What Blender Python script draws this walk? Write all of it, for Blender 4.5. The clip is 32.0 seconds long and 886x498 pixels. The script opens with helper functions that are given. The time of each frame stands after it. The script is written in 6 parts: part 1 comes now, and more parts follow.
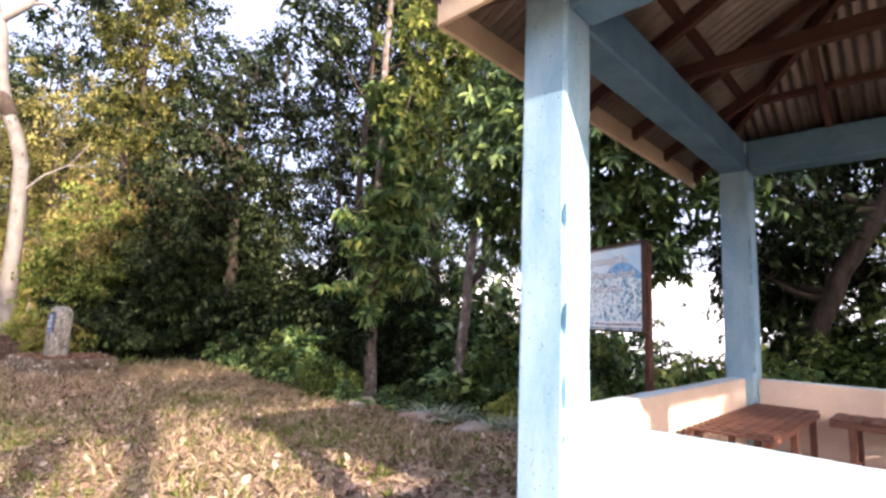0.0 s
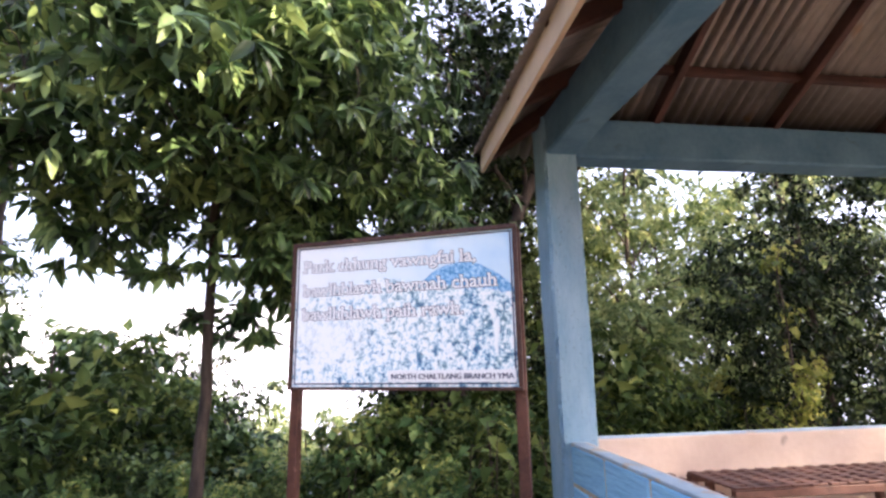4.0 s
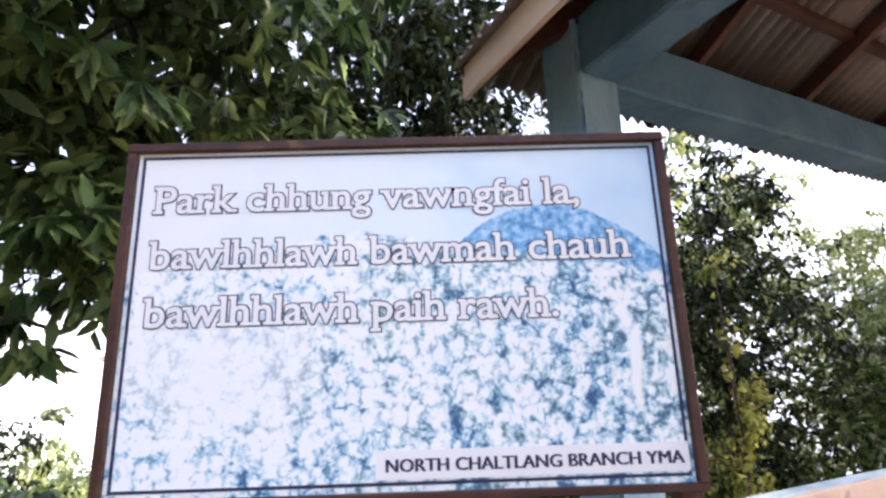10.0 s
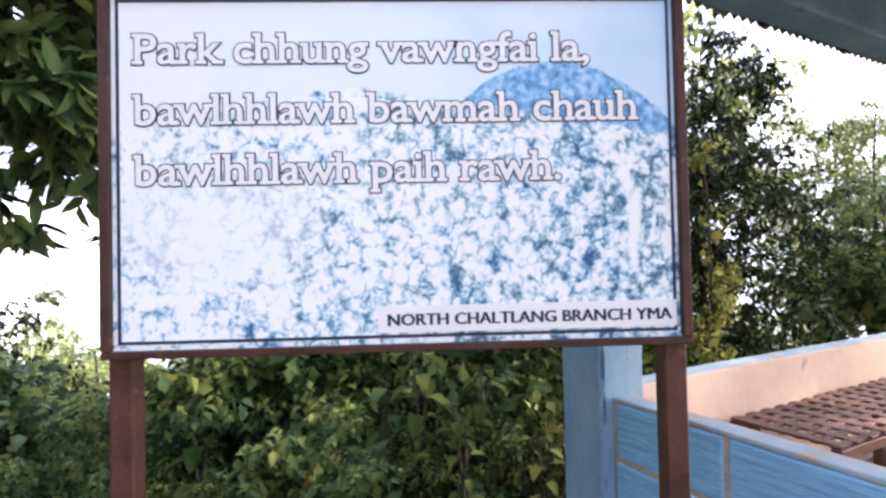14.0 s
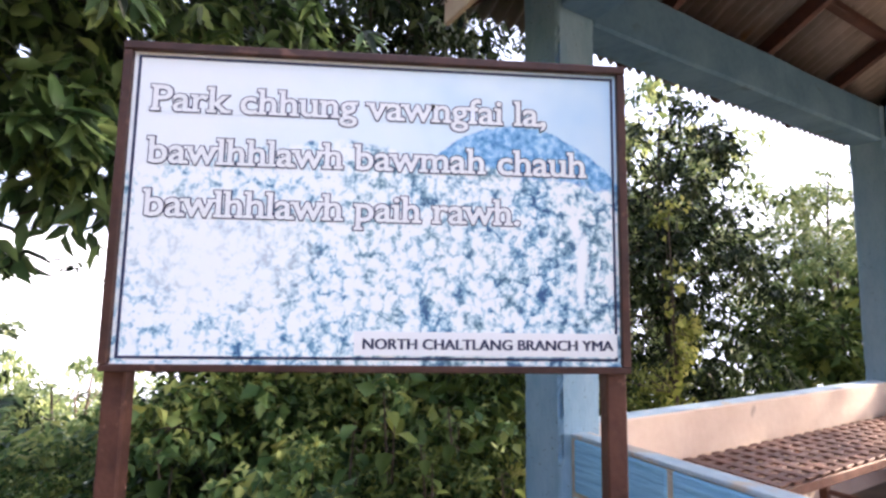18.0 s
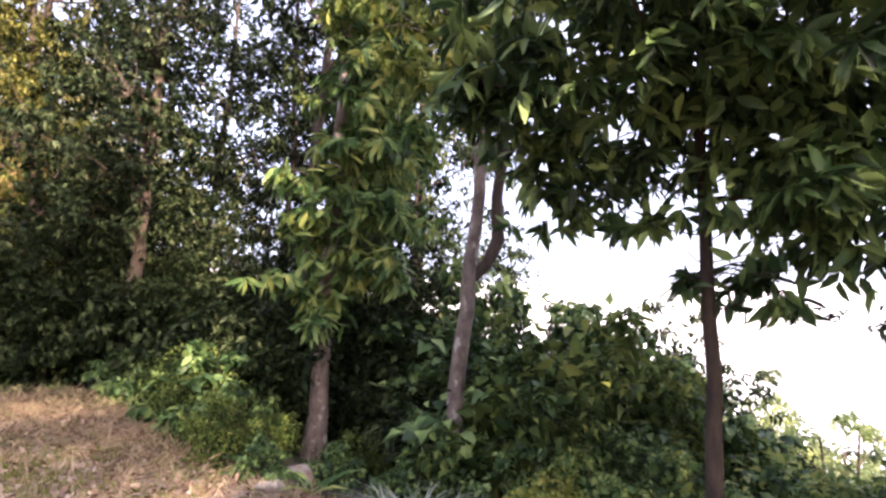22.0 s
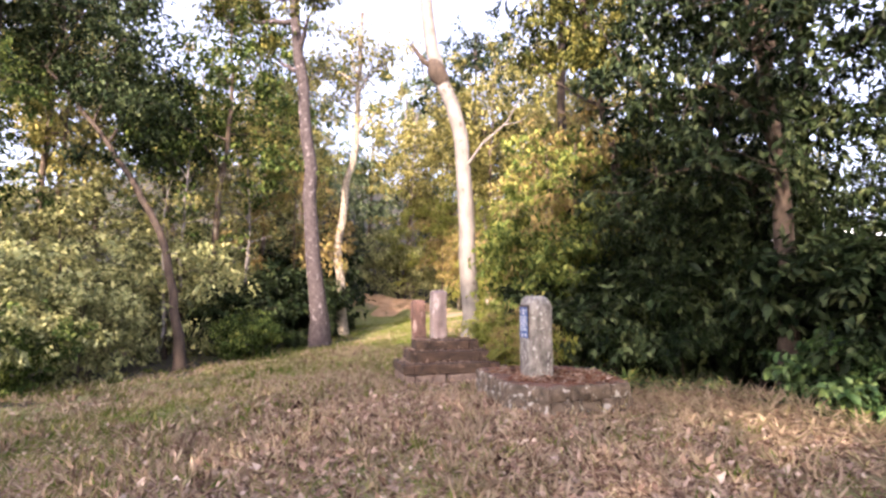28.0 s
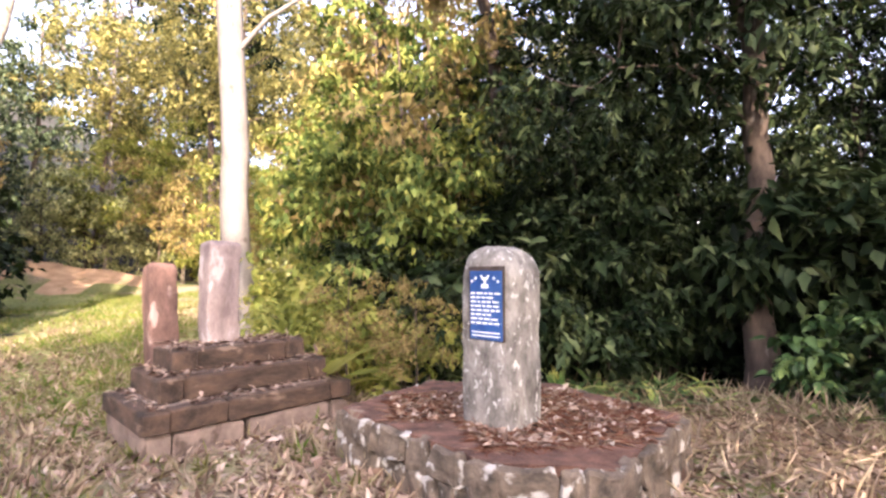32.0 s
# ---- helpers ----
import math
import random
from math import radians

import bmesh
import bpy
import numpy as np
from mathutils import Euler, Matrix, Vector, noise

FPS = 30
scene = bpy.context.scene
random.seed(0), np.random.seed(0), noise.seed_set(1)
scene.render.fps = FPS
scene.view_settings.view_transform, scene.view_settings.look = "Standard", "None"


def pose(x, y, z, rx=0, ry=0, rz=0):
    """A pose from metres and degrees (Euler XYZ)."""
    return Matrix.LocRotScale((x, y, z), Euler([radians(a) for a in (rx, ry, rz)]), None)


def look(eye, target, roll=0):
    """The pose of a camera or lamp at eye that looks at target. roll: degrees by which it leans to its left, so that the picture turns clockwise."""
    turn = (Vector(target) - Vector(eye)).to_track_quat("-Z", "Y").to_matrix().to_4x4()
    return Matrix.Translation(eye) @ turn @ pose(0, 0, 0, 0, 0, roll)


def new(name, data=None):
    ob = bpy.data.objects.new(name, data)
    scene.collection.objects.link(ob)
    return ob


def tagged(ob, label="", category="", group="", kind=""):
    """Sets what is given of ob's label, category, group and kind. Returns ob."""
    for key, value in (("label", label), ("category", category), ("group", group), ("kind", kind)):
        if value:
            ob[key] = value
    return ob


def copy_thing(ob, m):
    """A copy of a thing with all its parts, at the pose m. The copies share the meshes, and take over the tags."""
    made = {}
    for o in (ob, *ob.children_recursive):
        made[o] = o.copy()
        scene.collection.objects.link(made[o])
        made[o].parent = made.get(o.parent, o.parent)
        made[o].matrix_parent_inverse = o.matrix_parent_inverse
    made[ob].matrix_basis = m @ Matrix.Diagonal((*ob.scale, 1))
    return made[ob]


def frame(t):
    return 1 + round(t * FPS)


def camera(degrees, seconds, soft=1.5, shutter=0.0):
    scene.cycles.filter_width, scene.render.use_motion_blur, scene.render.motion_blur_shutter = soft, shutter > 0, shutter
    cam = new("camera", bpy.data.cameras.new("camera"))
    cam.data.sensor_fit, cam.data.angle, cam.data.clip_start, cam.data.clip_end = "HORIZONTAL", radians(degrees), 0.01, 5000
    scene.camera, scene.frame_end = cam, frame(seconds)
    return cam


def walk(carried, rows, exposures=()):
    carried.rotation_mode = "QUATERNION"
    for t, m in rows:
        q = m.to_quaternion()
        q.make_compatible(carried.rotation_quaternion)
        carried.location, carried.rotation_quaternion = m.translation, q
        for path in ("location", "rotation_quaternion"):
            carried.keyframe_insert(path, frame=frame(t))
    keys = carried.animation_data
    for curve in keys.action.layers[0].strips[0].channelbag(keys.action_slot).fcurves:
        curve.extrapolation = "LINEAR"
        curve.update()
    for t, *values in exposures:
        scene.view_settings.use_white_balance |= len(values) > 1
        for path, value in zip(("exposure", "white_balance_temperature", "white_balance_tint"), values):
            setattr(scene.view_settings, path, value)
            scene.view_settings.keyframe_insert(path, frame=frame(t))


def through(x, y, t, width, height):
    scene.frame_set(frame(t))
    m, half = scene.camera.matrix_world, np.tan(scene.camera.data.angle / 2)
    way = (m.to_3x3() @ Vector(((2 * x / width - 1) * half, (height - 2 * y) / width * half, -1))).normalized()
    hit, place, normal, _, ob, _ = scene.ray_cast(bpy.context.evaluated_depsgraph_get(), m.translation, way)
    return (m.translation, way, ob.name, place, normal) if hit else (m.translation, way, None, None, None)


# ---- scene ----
cam = camera(81.6, 32.0, soft=2.6)
# seconds, place of the eye, yaw, pitch, roll
ROWS = [
    (0.0, 0.067, -0.1, 1.62, -21.1, 8.0, -2.3),
    (0.5, 0.01, 0.37, 1.655, -26.3, 10.15, -2.4),
    (1.0, -0.043, 0.766, 1.66, -35.5, 11.08, -1.8),
    (1.5, 0.006, 1.158, 1.614, -43.305, 12.23, -0.12),
    (2.0, 0.1, 1.548, 1.635, -50.6, 12.7, -0.55),
    (2.5, 0.266, 1.897, 1.641, -57.246, 12.874, -1.614),
    (3.0, 0.488, 2.255, 1.647, -60.92, 13.67, -1.35),
    (3.5, 0.648, 2.561, 1.698, -65.52, 13.7, -0.27),
    (4.0, 0.744, 2.812, 1.73, -71.96, 12.11, 1.01),
    (4.5, 0.944, 3.001, 1.718, -75.79, 11.97, 1.3),
    (6.5, 1.558, 3.585, 1.765, -85.9, 14.84, -0.49),
    (7.0, 1.79, 3.652, 1.783, -85.76, 15.38, -0.98),
    (7.5, 1.854, 3.687, 1.784, -86.9, 16.05, -1.46),
    (8.0, 1.846, 3.733, 1.798, -89.44, 16.49, -0.56),
    (8.5, 1.906, 3.736, 1.812, -89.67, 16.52, 0.48),
    (9.0, 1.967, 3.724, 1.825, -89.45, 16.4, 0.88),
    (9.5, 1.99, 3.718, 1.834, -89.81, 15.12, 1.45),
    (10.0, 1.992, 3.722, 1.833, -90.41, 13.3, 1.72),
    (10.5, 1.996, 3.729, 1.828, -90.77, 11.73, 1.8),
    (11.0, 1.992, 3.728, 1.822, -90.91, 10.36, 1.9),
    (11.5, 1.989, 3.724, 1.821, -91.1, 9.0, 2.02),
    (12.0, 1.99, 3.731, 1.816, -91.3, 7.58, 2.0),
    (12.5, 1.997, 3.742, 1.81, -91.43, 6.17, 1.93),
    (13.0, 2.003, 3.751, 1.806, -91.43, 4.19, 1.75),
    (13.5, 2.011, 3.758, 1.791, -91.55, 2.51, 1.45),
    (14.0, 2.017, 3.755, 1.776, -92.08, 1.1, 1.26),
    (14.5, 2.02, 3.74, 1.771, -94.0, -0.99, 1.35),
    (16.5, 1.97, 3.717, 1.759, -97.6, 0.43, 2.14),
    (17.0, 1.939, 3.738, 1.761, -96.8, 1.95, 1.61),
    (17.5, 1.918, 3.743, 1.75, -95.95, 3.54, 0.5),
    (18.0, 1.87, 3.748, 1.743, -94.7, 6.28, -0.88),
    (18.5, 1.793, 3.732, 1.747, -89.45, 11.11, -1.0),
    (19.0, 1.766, 3.664, 1.739, -79.47, 15.08, -3.16),
    (19.5, 1.724, 3.634, 1.731, -68.03, 16.02, -4.83),
    (20.0, 1.656, 3.645, 1.723, -60.27, 15.64, -4.32),
    (20.5, 1.577, 3.622, 1.707, -56.23, 14.61, -3.99),
    (21.0, 1.528, 3.637, 1.696, -49.1, 13.27, -3.93),
    (21.5, 1.486, 3.679, 1.682, -36.97, 11.56, -3.61),
    (22.0, 1.445, 3.715, 1.673, -23.34, 9.29, -2.96),
    (22.5, 1.319, 3.718, 1.663, -13.31, 7.67, -2.69),
    (23.0, 1.117, 3.737, 1.657, -5.49, 7.18, -2.59),
    (23.5, 0.903, 3.81, 1.65, 3.92, 8.03, -2.17),
    (24.0, 0.656, 4.015, 1.657, 12.94, 10.27, -1.51),
    (24.5, 0.37, 4.406, 1.694, 17.41, 10.65, -1.94),
    (25.0, 0.074, 4.763, 1.658, 17.97, 8.3, -1.84),
    (25.5, -0.216, 5.149, 1.671, 21.17, 7.54, -0.86),
    (26.0, -0.531, 5.606, 1.641, 25.74, 7.27, -1.16),
    (26.5, -0.959, 6.002, 1.612, 26.26, 5.77, -1.12),
    (28.5, -2.88, 7.597, 1.524, 19.81, 5.99, 0.37),
    (29.0, -3.376, 8.004, 1.518, 17.05, 6.09, 0.1),
    (29.5, -3.775, 8.49, 1.481, 14.9, 5.86, 0.14),
    (30.0, -4.128, 9.039, 1.478, 12.14, 5.67, -1.03),
    (30.5, -4.455, 9.62, 1.468, 6.96, 5.1, -1.29),
    (31.0, -4.661, 10.243, 1.482, 2.14, 4.41, -0.55),
    (31.5, -4.869, 10.847, 1.454, -3.49, 3.95, -0.03),
    (32.0, -4.979, 11.518, 1.43, -8.24, 2.55, 0.37),
]
EXPOSURES = [(t, e, kelvin, tint) for t, e, kelvin, tint in ((0.0, 2.1, 6250, 20), (2.0, 2.25, 6150, 20), (3.0, 2.58, 6250, 22), (4.0, 2.65, 6150, 21), (8.0, 2.55, 6150, 19), (12.0, 2.63, 6150, 18), (18.0, 2.63, 6150, 18), (21.0, 2.5, 6250, 22), (23.0, 2.42, 6550, 26), (26.0, 2.4, 6550, 26), (29.0, 2.48, 6200, 22), (32.0, 2.8, 6250, 22))]
walk(cam, [(t, pose(x, y, z, 90 + pitch, roll, yaw)) for t, x, y, z, yaw, pitch, roll in ROWS], EXPOSURES)

# ---------- world, sun, exposure ----------
SUN_AZ, SUN_EL = math.atan2(0.12, -0.99), radians(26)
world = bpy.data.worlds.new("world")
scene.world = world
world.use_nodes = True
wn = world.node_tree
sky = wn.nodes.new("ShaderNodeTexSky")
sky.sky_type, sky.sun_disc = "NISHITA", False
sky.sun_elevation, sky.sun_rotation = SUN_EL, SUN_AZ
sky.air_density, sky.dust_density, sky.ozone_density = 1.0, 6.0, 2.0
wn.nodes["Background"].inputs[1].default_value = 0.15
veil = wn.nodes.new("ShaderNodeMix")   # thin white haze over the whole sky
veil.data_type = "RGBA"
veil.inputs[0].default_value = 0.5
veil.inputs[7].default_value = (3.3, 3.3, 3.95, 1)
wn.links.new(sky.outputs[0], veil.inputs[6])
wn.links.new(veil.outputs[2], wn.nodes["Background"].inputs[0])
sun_data = bpy.data.lights.new("sun", "SUN")
sun_data.energy, sun_data.angle, sun_data.color = 3.2, radians(0.6), (1.0, 0.83, 0.62)
sun = new("sun", sun_data)
SUN_FROM = Vector((math.sin(SUN_AZ) * math.cos(SUN_EL), math.cos(SUN_AZ) * math.cos(SUN_EL), math.sin(SUN_EL)))
sun.matrix_world = look(SUN_FROM * 60, (0, 0, 0))


# ---------- materials ----------
def surface(name, dark, light, scale=6.0, rough=0.8, bump=0.3, fine=60.0, metal=0.0, spot=None, spot_scale=9.0, spot_level=0.62, spec=0.5, stretch=(1, 1, 1), spot_free=False):
    """Two-scale noise between two colours, with optional blotches of a third."""
    m = bpy.data.materials.new(name)
    m.use_nodes = True
    t = m.node_tree
    b = t.nodes["Principled BSDF"]
    co = t.nodes.new("ShaderNodeTexCoord")
    mp = t.nodes.new("ShaderNodeMapping")
    mp.inputs["Scale"].default_value = stretch
    t.links.new(co.outputs["Object"], mp.inputs[0])
    info = t.nodes.new("ShaderNodeObjectInfo")
    far_off = t.nodes.new("ShaderNodeMath")
    far_off.operation = "MULTIPLY"
    far_off.inputs[1].default_value = 23.0
    t.links.new(info.outputs["Random"], far_off.inputs[0])
    t.links.new(far_off.outputs[0], mp.inputs["Location"])
    n1 = t.nodes.new("ShaderNodeTexNoise")
    n1.inputs["Scale"].default_value, n1.inputs["Detail"].default_value = scale, 6
    n2 = t.nodes.new("ShaderNodeTexNoise")
    n2.inputs["Scale"].default_value, n2.inputs["Detail"].default_value = fine, 4
    for n in (n1, n2):
        t.links.new(mp.outputs[0], n.inputs["Vector"])
    add = t.nodes.new("ShaderNodeMath")
    add.operation = "MULTIPLY_ADD"
    t.links.new(n2.outputs[0], add.inputs[0])
    add.inputs[1].default_value = 0.35
    t.links.new(n1.outputs[0], add.inputs[2])
    ramp = t.nodes.new("ShaderNodeValToRGB")
    ramp.color_ramp.elements[0].position, ramp.color_ramp.elements[1].position = 0.45, 0.92
    ramp.color_ramp.elements[0].color = (*dark, 1)
    ramp.color_ramp.elements[1].color = (*light, 1)
    t.links.new(add.outputs[0], ramp.inputs[0])
    out = ramp.outputs[0]
    if spot:
        n3 = t.nodes.new("ShaderNodeTexNoise")
        n3.inputs["Scale"].default_value, n3.inputs["Detail"].default_value = spot_scale, 7
        t.links.new(co.outputs["Object"] if spot_free else mp.outputs[0], n3.inputs["Vector"])
        r3 = t.nodes.new("ShaderNodeValToRGB")
        r3.color_ramp.elements[0].position, r3.color_ramp.elements[1].position = spot_level, spot_level + 0.06
        t.links.new(n3.outputs[0], r3.inputs[0])
        mx = t.nodes.new("ShaderNodeMix")
        mx.data_type = "RGBA"
        t.links.new(r3.outputs[0], mx.inputs[0])
        t.links.new(out, mx.inputs[6])
        mx.inputs[7].default_value = (*spot, 1)
        out = mx.outputs[2]
    t.links.new(out, b.inputs["Base Color"])
    b.inputs["Roughness"].default_value, b.inputs["Metallic"].default_value = rough, metal
    b.inputs["Specular IOR Level"].default_value = spec
    if bump:
        bp = t.nodes.new("ShaderNodeBump")
        bp.inputs["Strength"].default_value, bp.inputs["Distance"].default_value = bump, 0.02
        t.links.new(add.outputs[0], bp.inputs["Height"])
        t.links.new(bp.outputs[0], b.inputs["Normal"])
    return m


def leafy(name, colors, through=0.35, rough=0.45, patchy=1.7, spec=0.045):
    """Leaf blades: colour by blade, some light let through."""
    m = bpy.data.materials.new(name)
    m.use_nodes = True
    t = m.node_tree
    b = t.nodes["Principled BSDF"]
    g = t.nodes.new("ShaderNodeNewGeometry")
    ramp = t.nodes.new("ShaderNodeValToRGB")
    el = ramp.color_ramp.elements
    el[0].color, el[0].position = (*colors[0], 1), 0.0
    el[1].color, el[1].position = (*colors[-1], 1), 1.0
    for i, c in enumerate(colors[1:-1], 1):
        el.new(i / (len(colors) - 1)).color = (*c, 1)
    co = t.nodes.new("ShaderNodeTexCoord")
    # noise patches from near black to bright put crown shade into the leaf colour
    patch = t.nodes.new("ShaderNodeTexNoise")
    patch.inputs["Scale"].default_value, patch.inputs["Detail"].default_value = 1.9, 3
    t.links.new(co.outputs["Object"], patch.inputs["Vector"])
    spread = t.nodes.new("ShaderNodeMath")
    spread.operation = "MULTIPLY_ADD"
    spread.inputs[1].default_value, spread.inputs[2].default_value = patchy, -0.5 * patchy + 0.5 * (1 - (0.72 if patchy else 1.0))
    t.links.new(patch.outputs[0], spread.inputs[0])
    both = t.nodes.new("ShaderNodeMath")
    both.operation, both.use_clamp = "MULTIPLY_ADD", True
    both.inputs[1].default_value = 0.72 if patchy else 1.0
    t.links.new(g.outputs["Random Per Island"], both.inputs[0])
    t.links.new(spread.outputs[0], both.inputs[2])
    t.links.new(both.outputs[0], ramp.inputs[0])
    t.links.new(ramp.outputs[0], b.inputs["Base Color"])
    b.inputs["Roughness"].default_value = rough
    b.inputs["Specular IOR Level"].default_value = spec
    tr = t.nodes.new("ShaderNodeBsdfTranslucent")
    hs = t.nodes.new("ShaderNodeHueSaturation")
    hs.inputs["Value"].default_value, hs.inputs["Hue"].default_value = 1.35, 0.485
    t.links.new(ramp.outputs[0], hs.inputs["Color"])
    t.links.new(hs.outputs[0], tr.inputs[0])
    ms = t.nodes.new("ShaderNodeMixShader")
    ms.inputs[0].default_value = 0.75 * through
    t.links.new(b.outputs[0], ms.inputs[1])
    t.links.new(tr.outputs[0], ms.inputs[2])
    t.links.new(ms.outputs[0], t.nodes["Material Output"].inputs[0])
    return m


BLUE = surface("weathered_blue_paint", (0.19, 0.355, 0.49), (0.34, 0.5, 0.61), 7, 0.75, 0.2, 60, spot=(0.1, 0.125, 0.14), spot_scale=78, spot_level=0.65, stretch=(1, 1, 0.35), spot_free=True)
# stained beam blue, darkened so the colour holds the shade under the roof
BLUE_SHADED = surface("shade_darkened_beam_blue", (0.06, 0.15, 0.24), (0.13, 0.25, 0.36), 4, 0.8, 0.4, 30, spot=(0.08, 0.16, 0.22), spot_scale=5, spot_level=0.64)
BLUE_BLOCK = surface("block_blue_paint", (0.213, 0.5, 0.787), (0.338, 0.663, 0.9), 6, 0.7, 0.6, 30, stretch=(1, 1, 9))
PLASTER = surface("pink_cream_plaster", (0.62, 0.47, 0.38), (0.74, 0.60, 0.50), 3, 0.85, 0.25, 30, spot=(0.4, 0.3, 0.24), spot_scale=4, spot_level=0.7)
CAPPING = surface("faded_blue_wall_top", (0.3, 0.44, 0.55), (0.52, 0.62, 0.67), 8, 0.85, 0.4, 40, spot=(0.5, 0.45, 0.38), spot_scale=7, spot_level=0.6)
MORTAR = surface("buff_mortar", (0.46, 0.38, 0.3), (0.66, 0.57, 0.46), 20, 0.9, 0.6, 120)
CREAM = surface("cream_fascia_paint", (0.56, 0.42, 0.28), (0.7, 0.55, 0.4), 3, 0.65, 0.2, 25)
TIN = surface("corrugated_tin", (0.15, 0.128, 0.112), (0.29, 0.255, 0.23), 3, 0.45, 0.1, 20, metal=0.5, spot=(0.25, 0.15, 0.09), spot_scale=3, spot_level=0.66)
TIMBER = surface("dark_red_timber", (0.035, 0.013, 0.01), (0.08, 0.03, 0.022), 5, 0.7, 0.3, 40, stretch=(1, 1, 1))
RUST = surface("rusty_brown_steel", (0.07, 0.03, 0.022), (0.17, 0.075, 0.05), 12, 0.6, 0.3, 90, metal=0.2)
FRAME = surface("reddish_brown_frame_paint", (0.035, 0.014, 0.01), (0.095, 0.04, 0.027), 9, 0.55, 0.2, 60, metal=0.2, spot=(0.15, 0.07, 0.045), spot_scale=14, spot_level=0.64)
POST = surface("rusty_post_paint", (0.055, 0.02, 0.014), (0.14, 0.056, 0.034), 9, 0.6, 0.3, 60, metal=0.2, spot=(0.2, 0.1, 0.065), spot_scale=20)
FLOOR = surface("dusty_concrete", (0.11, 0.085, 0.062), (0.23, 0.185, 0.14), 4, 0.9, 0.4, 60)
STONE = surface("lichened_stone", (0.075, 0.066, 0.055), (0.34, 0.315, 0.275), 11, 0.9, 1.0, 55, spot=(0.5, 0.48, 0.44), spot_scale=24, spot_level=0.585, stretch=(1, 1, 0.55))
PINKSTONE = surface("pinkish_standing_stone", (0.17, 0.125, 0.115), (0.42, 0.33, 0.3), 6, 0.9, 0.9, 50, spot=(0.5, 0.43, 0.4), spot_scale=6, spot_level=0.58, stretch=(1, 1, 0.5))
REDSTONE = surface("reddish_brown_stone", (0.06, 0.032, 0.026), (0.2, 0.115, 0.09), 7, 0.9, 0.9, 50, spot=(0.3, 0.22, 0.19), spot_scale=5, spot_level=0.62, stretch=(1, 1, 0.5))
LATERITE = surface("mossy_brown_masonry", (0.022, 0.015, 0.01), (0.115, 0.07, 0.046), 9, 0.95, 1.0, 45, spot=(0.2, 0.14, 0.1), spot_scale=7, spot_level=0.61)
DUSTY = surface("dusty_brown_masonry", (0.12, 0.085, 0.068), (0.3, 0.225, 0.18), 8, 0.95, 1.0, 45, spot=(0.08, 0.055, 0.04), spot_scale=6, spot_level=0.6)
NEEDLEBED = surface("reddish_needle_bed", (0.04, 0.018, 0.012), (0.19, 0.095, 0.062), 9, 0.95, 0.9, 70, spot=(0.24, 0.18, 0.13), spot_scale=5, spot_level=0.62)
NEEDLE = leafy("reddish_needles", [(0.1, 0.04, 0.026), (0.2, 0.085, 0.05), (0.3, 0.16, 0.1), (0.42, 0.3, 0.21)], 0.1, 0.85, 0.0)
PLINTH = surface("stained_rubble_masonry", (0.04, 0.031, 0.022), (0.19, 0.145, 0.105), 10, 0.95, 1.0, 50, spot=(0.4, 0.375, 0.34), spot_scale=9, spot_level=0.57)
PLAQUE = surface("blue_enamel_plaque", (0.015, 0.06, 0.2), (0.03, 0.1, 0.3), 6, 0.35, 0.0, 40)
WHITE = surface("white_lettering", (0.84, 0.86, 0.85), (0.9, 0.91, 0.9), 6, 0.5, 0.0, 40)
NAVY = surface("navy_print", (0.012, 0.018, 0.06), (0.02, 0.03, 0.09), 6, 0.45, 0.0, 40)
BARK = surface("grey_brown_bark", (0.05, 0.036, 0.026), (0.15, 0.11, 0.08), 10, 0.95, 0.9, 60, spot=(0.22, 0.19, 0.15), spot_scale=6, spot_level=0.62, stretch=(1, 1, 0.35))
DARKBARK = surface("dark_bark", (0.025, 0.018, 0.014), (0.085, 0.06, 0.045), 9, 0.95, 0.9, 50, stretch=(1, 1, 0.35))
TANBARK = surface("mottled_brown_bark", (0.045, 0.031, 0.023), (0.125, 0.092, 0.068), 8, 0.95, 0.9, 50, spot=(0.2, 0.17, 0.135), spot_scale=6, spot_level=0.63, stretch=(1, 1, 0.5))
ROSEBARK = surface("mottled_rosy_bark", (0.08, 0.058, 0.048), (0.27, 0.212, 0.18), 9, 0.9, 0.8, 50, spot=(0.4, 0.36, 0.32), spot_scale=8, spot_level=0.58, stretch=(1, 1, 0.6))
ROCK = surface("pale_grey_rock", (0.17, 0.145, 0.125), (0.36, 0.32, 0.28), 8, 0.95, 1.0, 45, spot=(0.26, 0.16, 0.1), spot_scale=6, spot_level=0.6)
L_TUFT = leafy("pale_grass_blades", [(0.14, 0.17, 0.12), (0.24, 0.28, 0.2), (0.34, 0.38, 0.29), (0.42, 0.44, 0.36)], 0.3, 0.5, 0.0)
PALEBARK = surface("mottled_pale_bark", (0.16, 0.13, 0.1), (0.42, 0.37, 0.31), 9, 0.9, 0.6, 60, spot=(0.12, 0.09, 0.06), spot_scale=8, spot_level=0.6)
WHITEBARK = surface("smooth_white_bark", (0.125, 0.111, 0.102), (0.25, 0.23, 0.215), 4, 0.75, 0.5, 30, spot=(0.09, 0.075, 0.062), spot_scale=5, spot_level=0.62, stretch=(1, 1, 0.6))
PINKBARK = surface("purplish_grey_bark", (0.022, 0.016, 0.017), (0.08, 0.063, 0.066), 11, 0.9, 1.0, 45, spot=(0.17, 0.148, 0.153), spot_scale=7, spot_level=0.6, stretch=(1, 1, 0.7))
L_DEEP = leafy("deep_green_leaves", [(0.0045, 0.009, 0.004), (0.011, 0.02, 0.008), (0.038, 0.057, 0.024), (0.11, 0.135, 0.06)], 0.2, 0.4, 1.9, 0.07)
